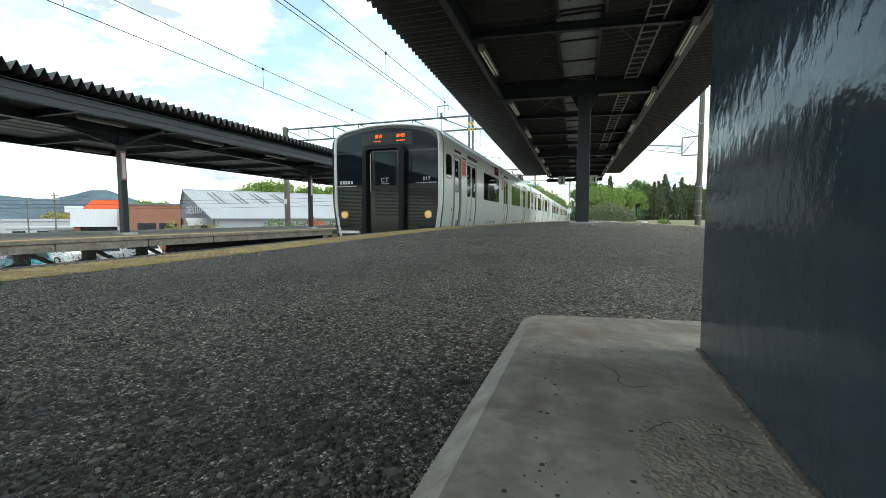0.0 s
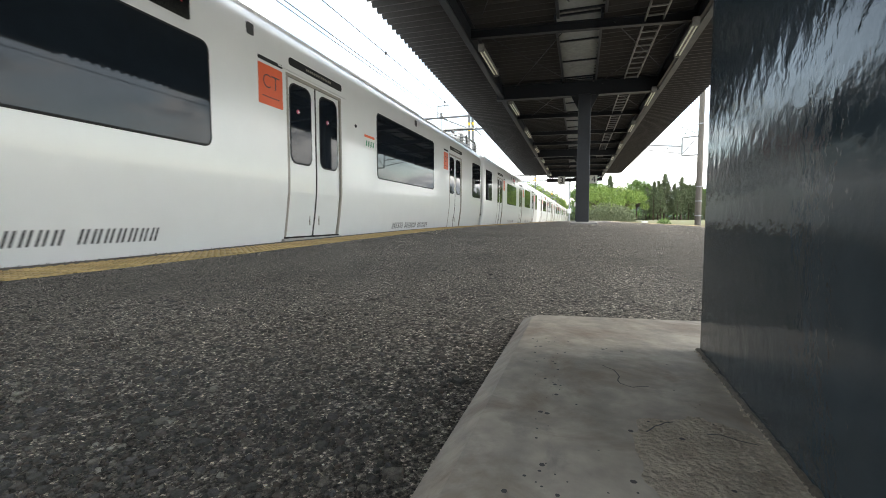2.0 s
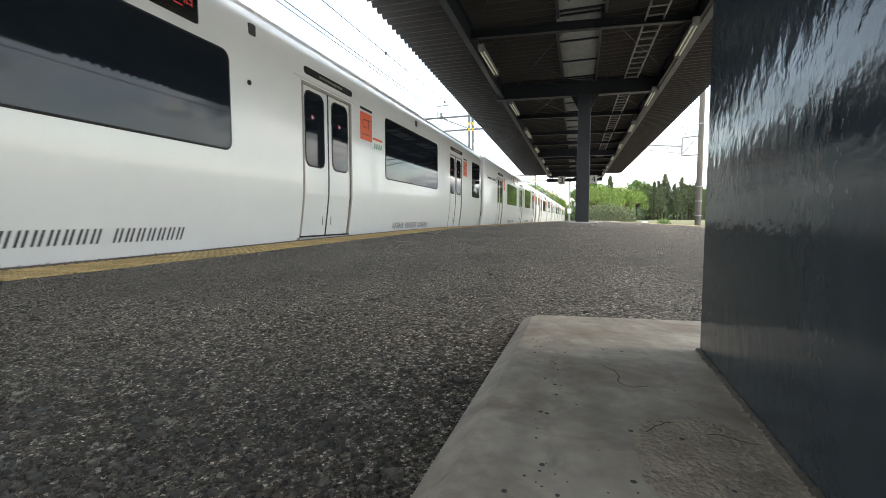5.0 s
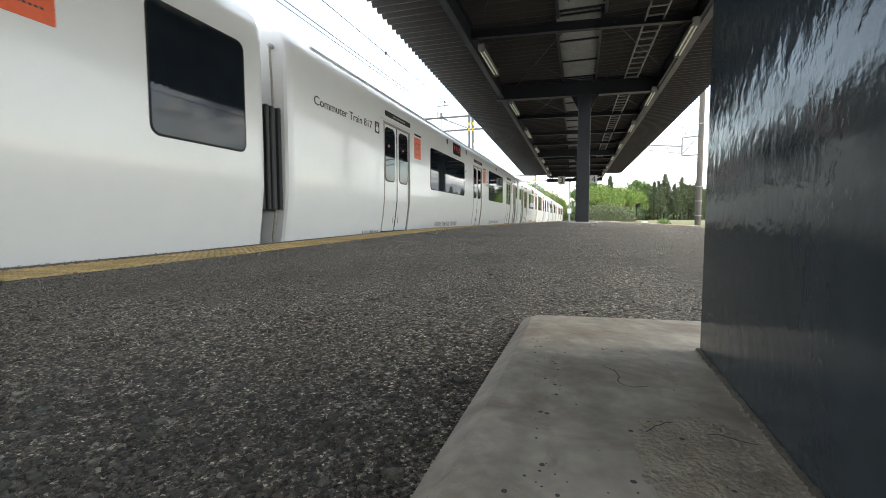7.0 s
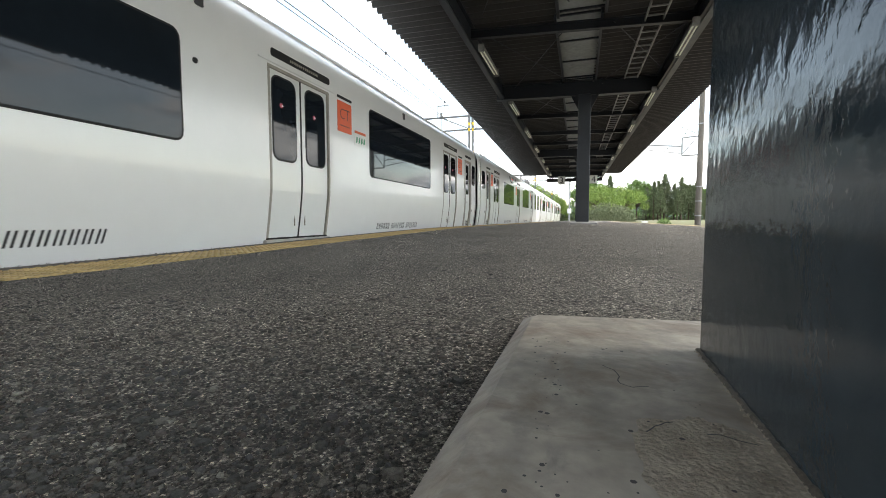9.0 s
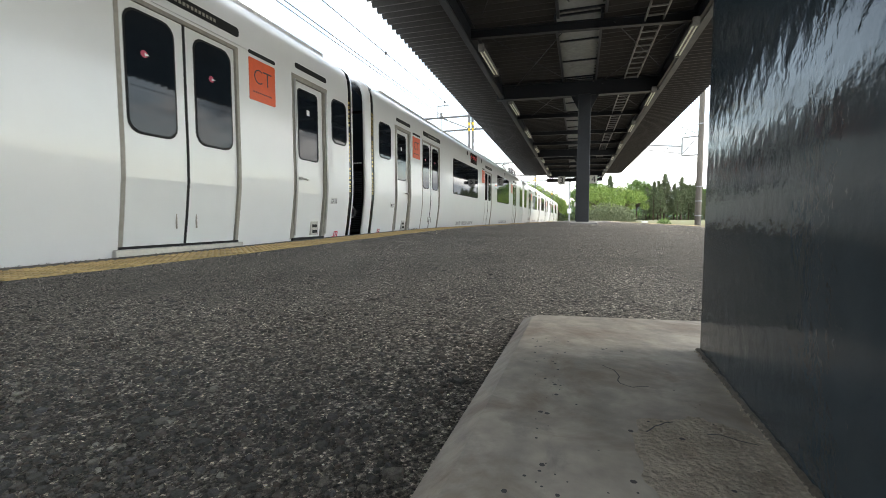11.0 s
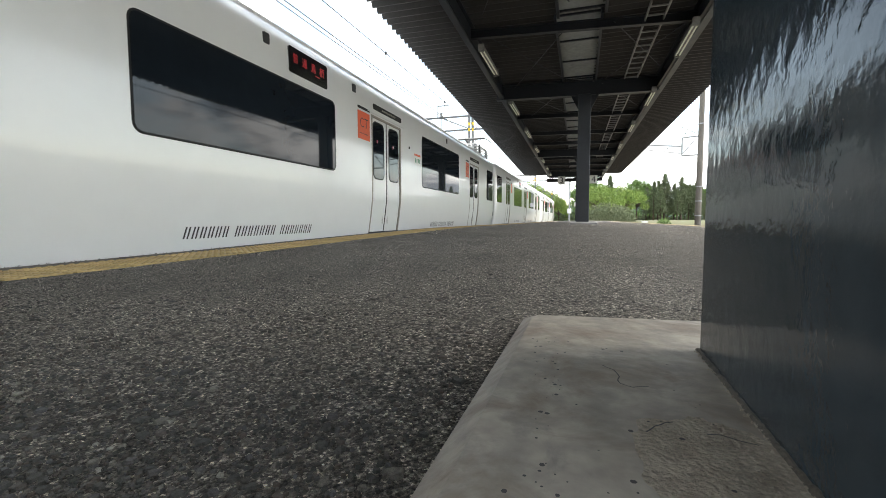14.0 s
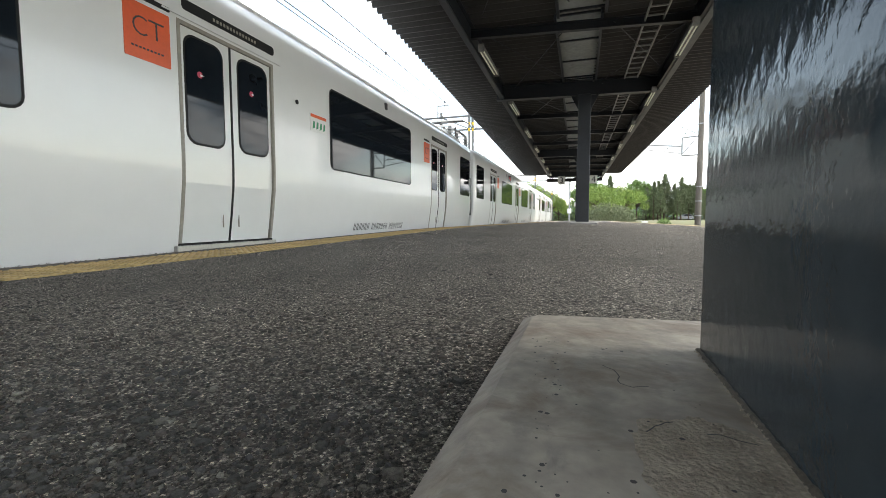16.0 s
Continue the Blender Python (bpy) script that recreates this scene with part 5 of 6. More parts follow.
    i_ = [(-0.56, -0.10), (-0.54, 2.04), (-0.50, 2.08), (-0.42, 2.09), (0.28, 2.09), (0.34, 2.08), (0.38, 2.04), (0.36, -0.10)]
    bx.loft([[(x, S(s), z) for x, z in q] for q, s in ((o, 0.16), (o, -0.02), (i_, -0.03), (i_, 0.12))], caps=False)
    gw = part("gangway_frame", bx, RUBBER, car, "black protruding gangway surround")
    part("rubber_lip", Geo().loft([[(x * 1.03, S(s), z * 1.01) for x, z in o] for s in (0.05, 0.025)], caps=False), RIB, gw)
    gd = part("gangway_door", Geo().box(-0.56, 0.37, *sorted((S(0.10), S(0.125))), -0.1, 2.08), BLACK, gw)
    part("window_pane", plate(Geo(), rounded(-0.34, 0.24, 1.17, 2.0, 0.05), 0.0985), GLASS, gd)
    part("window_rim", plate(Geo(), rounded(-0.37, 0.27, 1.14, 2.03, 0.06), 0.1), RIB, gd)
    me = mesh_of("rib", Geo().box(-0.36, 0.30, *sorted((S(0.1), S(0.088))), 0, 0.015), RIB)
    for i in range(20):
        o = new("rib", me)
        o.parent = gd
        o.matrix_basis = pose(0, 0, 0.36 + 0.037 * i)
    part("handrail", Geo().tube((-0.46, S(0.06), 1.0), (-0.46, S(0.06), 2.0), 0.014, 6), STAINLESS, gd)
    if front:
        em = Geo()
        cx, cz, r = -0.11, 1.30, 0.06
        for i in range(10):
            a, b = radians(50 + 26 * i), radians(50 + 26 * (i + 1))
            plate(em, [(cx + r * math.cos(a), cz + r * math.sin(a)), (cx + r * math.cos(b), cz + r * math.sin(b)), (cx + 0.75 * r * math.cos(b), cz + 0.75 * r * math.sin(b)), (cx + 0.75 * r * math.cos(a), cz + 0.75 * r * math.sin(a))], 0.088)
        plate(em, [(-0.065, 1.345), (0.055, 1.345), (0.055, 1.36), (-0.065, 1.36)], 0.088)
        plate(em, [(-0.012, 1.24), (0.003, 1.24), (0.003, 1.345), (-0.012, 1.345)], 0.088)
        for i in range(10):
            plate(em, [(-0.17 + 0.024 * i, 1.195), (-0.155 + 0.024 * i, 1.195), (-0.155 + 0.024 * i, 1.212), (-0.17 + 0.024 * i, 1.212)], 0.088)
        tagged(part("emblem", em, PALE, gd), kind="stuff")
    done = set()
    for o in (fc, *fc.children_recursive):
        if o.data.name not in done:
            done.add(o.data.name)
            for v in o.data.vertices:
                v.co.x *= WIDER if v.co.x < 0 else 1.0
    part("coupler", Geo().box(-0.2, 0.2, *sorted((S(-0.0), S(0.6))), -0.62, -0.30, 0.04), UNDER, car, "dark automatic coupler")
    part("skirt", Geo().box(-1.2, 1.2, *sorted((S(0.25), S(0.32))), -0.75, -0.12, 0.03), UNDER, car)
    # cab side window, class plate, red emblem
    a, b = (0.56, 1.03) if front else (19.06, 19.43)
    part("window_rim", pane(Geo(), a - 0.02, b + 0.02, 1.36, 1.99, 0.10, 1.473, 1.4775), RUBBER, car)
    part("window_pane", pane(Geo(), a, b, 1.38, 1.97, 0.09, 1.4775, 1.481), GLASS, car)
    a, b = (1.02, 1.17) if front else (19.01, 19.17)
    pl = part("code_plate", Geo().poly([(side_x(z) + 0.003, s, z) for s, z in ((a, 0.50), (b, 0.50), (b, 0.585), (a, 0.585))]), SEAL, car, "small outlined code plate")
    wh = part("code_field", Geo().poly([(side_x(z) + 0.0045, s, z) for s, z in ((a + 0.006, 0.506), (b - 0.006, 0.506), (b - 0.006, 0.579), (a + 0.006, 0.579))]), WHITE, pl)
    lettering("lettering", "DK SK", 0.075, pose(side_x(0.52) + 0.006, a + 0.012, 0.515, 97.2, 0, 90), INK, wh, width=b - a - 0.024, depth=0.001)
    a, b = (0.53, 0.685) if front else (19.12, 19.275)
    jr = Geo()
    q = lambda s, z: (side_x(z) + 0.003, s, z)
    w = (b - a)
    for pts in ([(0.0, 0.0), (0.30, 0.0), (0.36, 0.22), (0.0, 0.22)], [(0.26, 0.0), (0.42, 0.0), (0.50, 1.0), (0.34, 1.0)], [(0.50, 0.0), (0.64, 0.0), (0.68, 1.0), (0.54, 1.0)],
                [(0.60, 0.8), (0.98, 0.8), (0.98, 1.0), (0.60, 1.0)], [(0.86, 0.45), (1.0, 0.45), (1.0, 0.9), (0.86, 0.9)], [(0.60, 0.4), (0.95, 0.4), (0.95, 0.56), (0.60, 0.56)], [(0.74, 0.45), (0.88, 0.0), (1.04, 0.0), (0.90, 0.45)]):
        jr.poly([q(a + w * u, 0.012 + 0.095 * v) for u, v in pts])
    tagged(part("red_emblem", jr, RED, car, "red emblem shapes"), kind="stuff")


def build_pantograph(car):
    p = part("pantograph_base", Geo().box(-0.55, 0.62, 1.0, 1.06, 3.39, 3.44).box(-0.55, 0.62, 2.5, 2.56, 3.39, 3.44).box(-0.52, -0.46, 1.0, 2.56, 3.39, 3.44).box(0.54, 0.60, 1.0, 2.56, 3.39, 3.44), STAINLESS, car, "roof frame of the pantograph")
    for x in (-0.5, 0.57):
        for s in (0.45, 1.25, 2.53):
            ins = Geo()
            for k in range(6):
                ins.tube((x, s, 2.76 + 0.105 * k), (x, s, 2.805 + 0.105 * k), 0.135, 14, 0.10)
                ins.tube((x, s, 2.805 + 0.105 * k), (x, s, 2.865 + 0.105 * k), 0.06, 10)
            part("insulator", ins, CERAMIC, p, "ribbed grey insulator")
    part("cross_rail", Geo().box(-0.55, 0.62, 0.42, 0.48, 3.39, 3.44).box(-0.55, 0.62, 1.22, 1.28, 3.39, 3.44).box(0.54, 0.60, 0.40, 2.56, 3.39, 3.44), STAINLESS, p)
    part("lower_arm", Geo().tube((0.05, 2.45, 3.42), (0.02, 1.05, 3.66), 0.045, 8), UNDER, p)
    part("upper_arm", Geo().tube((0.02, 1.05, 3.66), (0.0, 2.0, 3.86), 0.032, 8).tube((0.02, 1.05, 3.66), (0.3, 2.0, 3.86), 0.02, 8), UNDER, p)
    hd = part("collector_head", Geo().path([(-0.95, 2.0, 3.62), (-0.82, 2.0, 3.78), (-0.6, 2.0, 3.90), (0.6, 2.0, 3.90), (0.82, 2.0, 3.78), (0.95, 2.0, 3.62)], 0.02, 6).path([(-0.62, 2.25, 3.92), (0.62, 2.25, 3.92)], 0.02, 6), UNDER, p)
    part("contact_strip", Geo().box(-0.6, 0.6, 1.96, 2.04, 3.91, 3.95).box(-0.6, 0.6, 2.21, 2.29, 3.93, 3.96), STAINLESS, hd)
    part("roof_cable", Geo().path([(0.57, 1.03, 3.38), (0.7, 0.7, 3.4), (0.75, 0.5, 3.0), (0.75, 0.35, 2.8)], 0.02, 6), RUBBER, p)
    ins = Geo()
    for k in range(5):
        ins.tube((0.75, 0.35, 2.72 + 0.065 * k), (0.75, 0.35, 2.75 + 0.065 * k), 0.085, 12, 0.06)
    part("insulator", ins, CERAMIC, p)


def build_train():
    made = [build_car(front_cab=True), build_car(pantograph=True), build_car(rear_cab=True, text=True)]
    cars = list(made)
    for c in made:
        cars.append(copy_thing(c, Matrix()))
    # the second unit's front is coupled: its lamps and display are unlit
    for o in cars[3].children_recursive:
        if o.data and o.data.materials and o.data.materials[0] in (HEAD, LED_ORANGE):
            o.data = o.data.copy()
            o.data.materials[0] = BELLOWS
    return cars


# seconds and the way of the first coupling along the track
RUN = [(0.0, 10.36), (0.5, 6.58), (1.0, 2.80), (1.5, -1.02), (2.0, -4.75), (2.5, -8.42), (3.0, -11.98), (3.5, -15.36), (4.0, -18.64), (4.5, -21.72), (5.0, -24.72),
       (5.5, -27.60), (6.0, -30.38), (6.5, -33.07), (7.0, -35.68), (7.5, -38.27), (8.0, -40.75), (8.5, -43.12), (9.0, -45.40), (9.5, -47.58), (10.0, -49.66),
       (10.5, -51.66), (11.0, -53.58), (11.5, -55.44), (12.0, -57.17), (12.5, -58.70), (13.0, -60.08), (13.5, -61.38), (14.0, -62.54), (14.5, -63.64), (15.0, -64.62), (15.5, -65.48), (16.0, -66.22)]


def motions():
    for i, c in enumerate(TRAIN):
        walk(c, [(t, pose(TRACKS[0], y + 20.0 * i, 0)) for t, y in RUN])
    walk(MOVER, [(t, pose(25.6 + 4.7 * (16 - t), 127, -0.05, 0, 0, 90)) for t in range(17)])


# ---- ground and surroundings ----
def ground_z(x, y):
    left = min(1.0, max(0.0, (-17.5 - x) / 4.0))
    right = min(1.0, max(0.0, (y - 40) / 30.0)) * min(1.0, max(0.0, (x + 3.0) / 5.0))
    return -1.3 - 1.9 * left + 1.15 * right + 0.004 * max(0.0, math.hypot(x, y) - 150) * 0


def build_ground():
    g = Geo()
    xs = [-2500, -1200, -600, -300, -150, -90, -60, -40, -30, -25, -21.5, -20, -18.5, -17.5, -14, -10, -6, -3, -1, 0, 1, 2, 4, 8, 15, 30, 60, 120, 300, 800, 2500]
    ys = [-800, -200, -60, -20, 0, 10, 20, 30, 40, 45, 50, 55, 60, 65, 70, 80, 100, 140, 200, 400, 900, 2500]
    for y in ys:
        for x in xs:
            g.v.append((x, y, ground_z(x, y)))
    n = len(xs)
    for i in range(len(ys) - 1):
        for j in range(n - 1):
            a = i * n + j
            g.f.append((a, a + 1, a + n + 1, a + n))
    solid("ground", g, GROUND, "bare grey soil and gravel ground", "ground", kind="structure", smooth=True)
    l = Geo().poly([(-120, -10, -3.19), (-24, -10, -3.19), (-24, 95, -3.19), (-120, 95, -3.19)])
    solid("parking_lot", l, LOT, "pale grey asphalt car park", "parking lot", kind="structure")
    gr = Geo()
    for i in range(24):
        for j in range(24):
            x0, y0 = 8 + 6 * i if i else 7.2, 40 + 5 * j
            gr.v.append((x0 - 12 + 0 * i, y0, ground_z(x0 - 12, y0) + 0.02 + 0.06 * noise.noise((x0 * 0.4, y0 * 0.4, 1))))
    for i in range(23):
        for j in range(23):
            a = i * 24 + j
            gr.f.append((a, a + 24, a + 25, a + 1))
    solid("grass_field", gr, GRASS, "rough green and straw-coloured grass field", "grass", kind="structure", smooth=True)
    # distant hills, the air's haze painted into their colour
    for k, (dist, amp, base, seed) in enumerate(((1500, 62, 8, 0.0), (1150, 30, 2, 5.0))):
        h = Geo()
        pts = []
        for i in range(121):
            az = radians(-100 + 1.4 * i)
            tt = math.degrees(az)
            e = 0.026 + 0.026 * math.exp(-((tt + 56) / 3.0) ** 2) + 0.022 * math.exp(-((tt + 67) / 6.0) ** 2) + 0.022 * math.exp(-((tt + 38) / 9.0) ** 2) + 0.004 * noise.noise((i * 0.35, seed, 0)) + 0.005 * noise.noise((i * 1.3, seed, 2)) + 0.0025 * noise.noise((i * 3.1, seed, 4))
            e *= 1 if k == 0 else 0.55
            pts.append((dist * math.sin(az), dist * math.cos(az), e * dist * 1.25))
        rows = 5
        for r in range(rows + 1):
            f = r / rows
            for x, y, z in pts:
                h.v.append((x * (1 + 0.25 * f), y * (1 + 0.25 * f), -5 + (z + 5) * f ** 0.8 + (6 * noise.noise((x * 0.01, y * 0.01, f * 3)) if 0 < r < rows else 0)))
        n = len(pts)
        for r in range(rows):
            for i in range(n - 1):
                a = r * n + i
                h.f.append((a, a + 1, a + n + 1, a + n))
        solid("hill_range", h, HILL, "wooded hills on the skyline, haze painted into their blue-green colour", "hills", kind="structure", smooth=True)


def tree(name, label, category, leaf, hgt, rad, seed, conifer=False, count=2600, size=0.32, group="trees"):
    rnd = random.Random(seed)
    t = thing(name, label, category, group=group)
    tr = Geo()
    tr.tube((0, 0, -0.3), (0.1, 0.05, hgt * 0.45), 0.035 * hgt * 0.6, 8, 0.02 * hgt * 0.6)
    tr.tube((0.1, 0.05, hgt * 0.45), (0.0, 0.0, hgt * 0.93), 0.02 * hgt * 0.6, 8, 0.02)
    clumps = []
    if conifer:
        for k in range(84):
            f = 0.22 + 0.78 * (k / 84) ** 0.9
            a, rr = k * 2.4 + rnd.random(), rad * (0.05 + 0.95 * (1.0 - f) ** 0.95) * rnd.uniform(0.45, 1.1) * (0.75 if f < 0.34 else 1.0)
            c = Vector((rr * math.cos(a), rr * math.sin(a), hgt * f - 0.22 * rr))
            tr.tube((0, 0, hgt * f), c, 0.05, 4, 0.015)
            for q in (0.3, 0.55, 0.8, 1.0):
                clumps.append((Vector((c.x * q, c.y * q, hgt * f - 0.22 * rr * q * q)), 0.20 + 0.13 * rr * q))
    else:
        for k in range(26):
            a, f = k * 2.4 + rnd.random(), rnd.uniform(0.25, 1.0)
            rr = rad * math.sin(math.pi * min(0.97, 0.22 + 0.72 * f)) * rnd.uniform(0.5, 1.0)
            c = Vector((rr * math.cos(a), rr * math.sin(a), hgt * (0.3 + 0.66 * f)))
            tr.tube((0, 0, hgt * (0.2 + 0.35 * f)), c, 0.012 * hgt, 5, 0.02)
            clumps.append((c, rad * rnd.uniform(0.18, 0.36)))
    part("trunk", tr, BARK, t)
    cr = Geo()
    for k in range(count):
        c, r = rnd.choice(clumps)
        d = Vector((rnd.gauss(0, 1), rnd.gauss(0, 1), rnd.gauss(0, 0.75))).normalized() * r * rnd.random() ** 0.4
        p = c + d
        s = size * rnd.uniform(0.6, 1.3)
        u = Vector((rnd.gauss(0, 1), rnd.gauss(0, 1), rnd.gauss(0, 0.6))).normalized()
        v = u.orthogonal().normalized()
        w = u.cross(v)
        a = rnd.random() * 6.28
        v, w = v * math.cos(a) + w * math.sin(a), w * math.cos(a) - v * math.sin(a)
        cr.poly([p - v * s * 0.5, p + w * s * 0.32, p + v * s * 0.55, p - w * s * 0.3 + u * s * 0.12])
    part("crown", cr, leaf, t)
    return t


def shrub(name, label, leaf, pts, size, count, seed, group=""):
    """A low dense mass of leaves over a set of mounds (centre, radii)."""
    rnd = random.Random(seed)
    g = Geo()
    for k in range(count):
        (cx, cy, cz), (rx, ry, rz) = rnd.choice(pts)
        d = Vector((rnd.gauss(0, 1), rnd.gauss(0, 1), abs(rnd.gauss(0, 1)))).normalized() * rnd.random() ** 0.35
        p = Vector((cx + d.x * rx, cy + d.y * ry, cz + d.z * rz))
        u = Vector((rnd.gauss(0, 1), rnd.gauss(0, 1), rnd.gauss(0, 1))).normalized()
        v = u.orthogonal().normalized()
        w = u.cross(v)
        s = size * rnd.uniform(0.5, 1.4)
        g.poly([p - v * s * 0.5, p + w * s * 0.3, p + v * s * 0.5, p - w * s * 0.3])
    return solid(name, g, leaf, label, "shrub", group, "stuff")


def build_trees():
    bl = tree("broadleaf_tree", "fresh green spreading broadleaf tree in full leaf", "tree", LEAF_FRESH, 8.5, 5.0, 1, count=6500, size=0.34)
    bm2 = tree("broadleaf_tree", "mid-green rounded broadleaf tree", "tree", LEAF_MID, 9.0, 4.2, 2, count=5600, size=0.34)
    cf = tree("conifer_tree", "tall dark green cedar with layered boughs", "tree", LEAF_DARK, 11.0, 4.1, 3, True, 5200, 0.27)
    cf2 = tree("conifer_tree", "dark green narrow cypress tree", "tree", LEAF_DARK, 9.5, 3.6, 4, True, 4600, 0.27)
    rnd = random.Random(9)
    first = {}

    def put(t, az, d, s, dz=0.0):
        if az > -0.01:
            d, s = d * 1.5, s * 1.5
        x, y = d * az / math.hypot(1, az), d / math.hypot(1, az)
        m = pose(x, y, ground_z(x, y) - 0.1 + dz, 0, 0, rnd.uniform(0, 360)) @ Matrix.Scale(s, 4)
        if t not in first:
            first[t] = 1
            t.matrix_basis = m
            return t
        k = copy_thing(t, pose(0, 0, 0))
        k.matrix_basis = m
        return k
    # wood beyond the platform end
    for az, d, s in ((0.045, 70, 0.58), (0.082, 66, 0.50), (0.094, 72, 0.54), (0.068, 74, 0.60), (0.03, 80, 0.68)):
        put(bl, az, d, s)
    for az, d, s in ((0.110, 86, 0.78), (0.122, 92, 0.74), (0.02, 92, 0.85), (0.058, 96, 0.72), (0.005, 88, 0.8), (0.235, 90, 0.6)):
        put(bm2, az, d, s)
    for az, d, s in ((0.142, 82, 0.60), (0.150, 84, 0.62), (0.162, 86, 0.74), (0.168, 90, 0.62), (0.180, 86, 0.58), (0.193, 84, 0.66), (0.207, 86, 0.56), (0.219, 88, 0.60), (0.229, 82, 0.5), (0.245, 86, 0.62), (0.262, 86, 0.6), (0.056, 92, 0.80)):
        put(cf, az, d, s)
    for az, d, s in ((0.155, 80, 0.55), (0.186, 82, 0.55), (0.213, 90, 0.66), (0.200, 92, 0.7), (0.135, 90, 0.66), (0.128, 84, 0.62)):
        put(cf2, az, d, s)
    # behind the train
    for az, d, s in ((-0.123, 130, 1.35), (-0.095, 125, 1.15), (-0.072, 120, 0.95), (-0.14, 140, 1.5), (-0.05, 130, 0.8)):
        put(bl, az, d, s)
    # behind the shop
    for az, d, s in ((-0.96, 92, 0.95), (-0.90, 94, 1.1), (-0.84, 92, 1.25), (-0.80, 96, 1.28), (-0.70, 92, 1.15), (-0.655, 94, 1.2), (-0.61, 92, 1.15), (-1.28, 96, 0.8), (-1.22, 96, 0.78)):
        put(bl, az, d, s)
    for az, d, s in ((-0.755, 90, 0.95), (-0.72, 92, 0.9)):
        put(bm2, az, d, s)
    # shrubs
    shrub("hedge", "olive-green dense rounded hedge beyond the platform end", LEAF_OLIVE, [((1.6 + 0.9 * i, 58 + 0.6 * i, -0.6), (1.6, 1.4, 3.1 - 0.26 * abs(i - 1.5))) for i in range(5)], 0.15, 15000, 21)
    shrub("undergrowth", "dark green undergrowth below the trees", LEAF_DARK, [((-6 + 3.0 * i, 131 + 2 * math.sin(i), -0.7), (3.4, 2.6, 2.3 + 0.9 * math.sin(i * 2.3))) for i in range(17)], 0.42, 9000, 31)
    shrub("far_wood", "dense dark green wood behind the field", LEAF_MID, [((-14 + 4.4 * i, 160 + 3 * math.sin(i * 1.7), -1.0), (5.4, 4.0, 7.4 + 1.8 * math.sin(i * 2.1))) for i in range(18)], 0.75, 11000, 32)
    shrub("low_bush", "small clipped dark green bush in the grass", LEAF_MID, [((9.4, 58, -0.4), (0.8, 0.8, 0.75))], 0.1, 1200, 22)
    y0 = 27.0
    shrub("flower_bed", "dark green shrubs beside the shop", LEAF_MID, [((-24.5 + 1.6 * i, 30.5 + 0.6 * i, -1.3), (1.5, 1.0, 1.75 - 0.15 * (i % 2))) for i in range(6)], 0.16, 5200, 23)
    shrub("orange_flowers", "bright orange flowering shrub", LEAF_FLAME, [((-21.1, 31.5, -0.4), (1.1, 0.6, 0.62)), ((-21.7, 31.5, -0.1), (0.35, 0.4, 0.72))], 0.12, 700, 24)
    shrub("light_bush", "light green leafy bush in front of the shop", LEAF_BLOOM, [((-34.6 + 1.2 * i, 29.5 + i * 0.4, -2.4), (1.2, 1.0, 2.75 - 0.2 * (i % 2))) for i in range(4)], 0.16, 3000, 25)
    shrub("verge_shrubs", "greenish shrubs along the car park", LEAF_OLIVE, [((-47 + 1.5 * i, 28 + 0.5 * i, -3.0), (1.6, 1.0, 2.0)) for i in range(6)], 0.2, 4200, 26)
    shrub("blossom_wood", "yellow-green wood at the foot of the hills", LEAF_BLOOM, [((-330 + 12 * i, 195 + 2 * i, -4), (12, 9, 13 - abs(i - 2) * 1.6)) for i in range(5)], 1.8, 2200, 27)


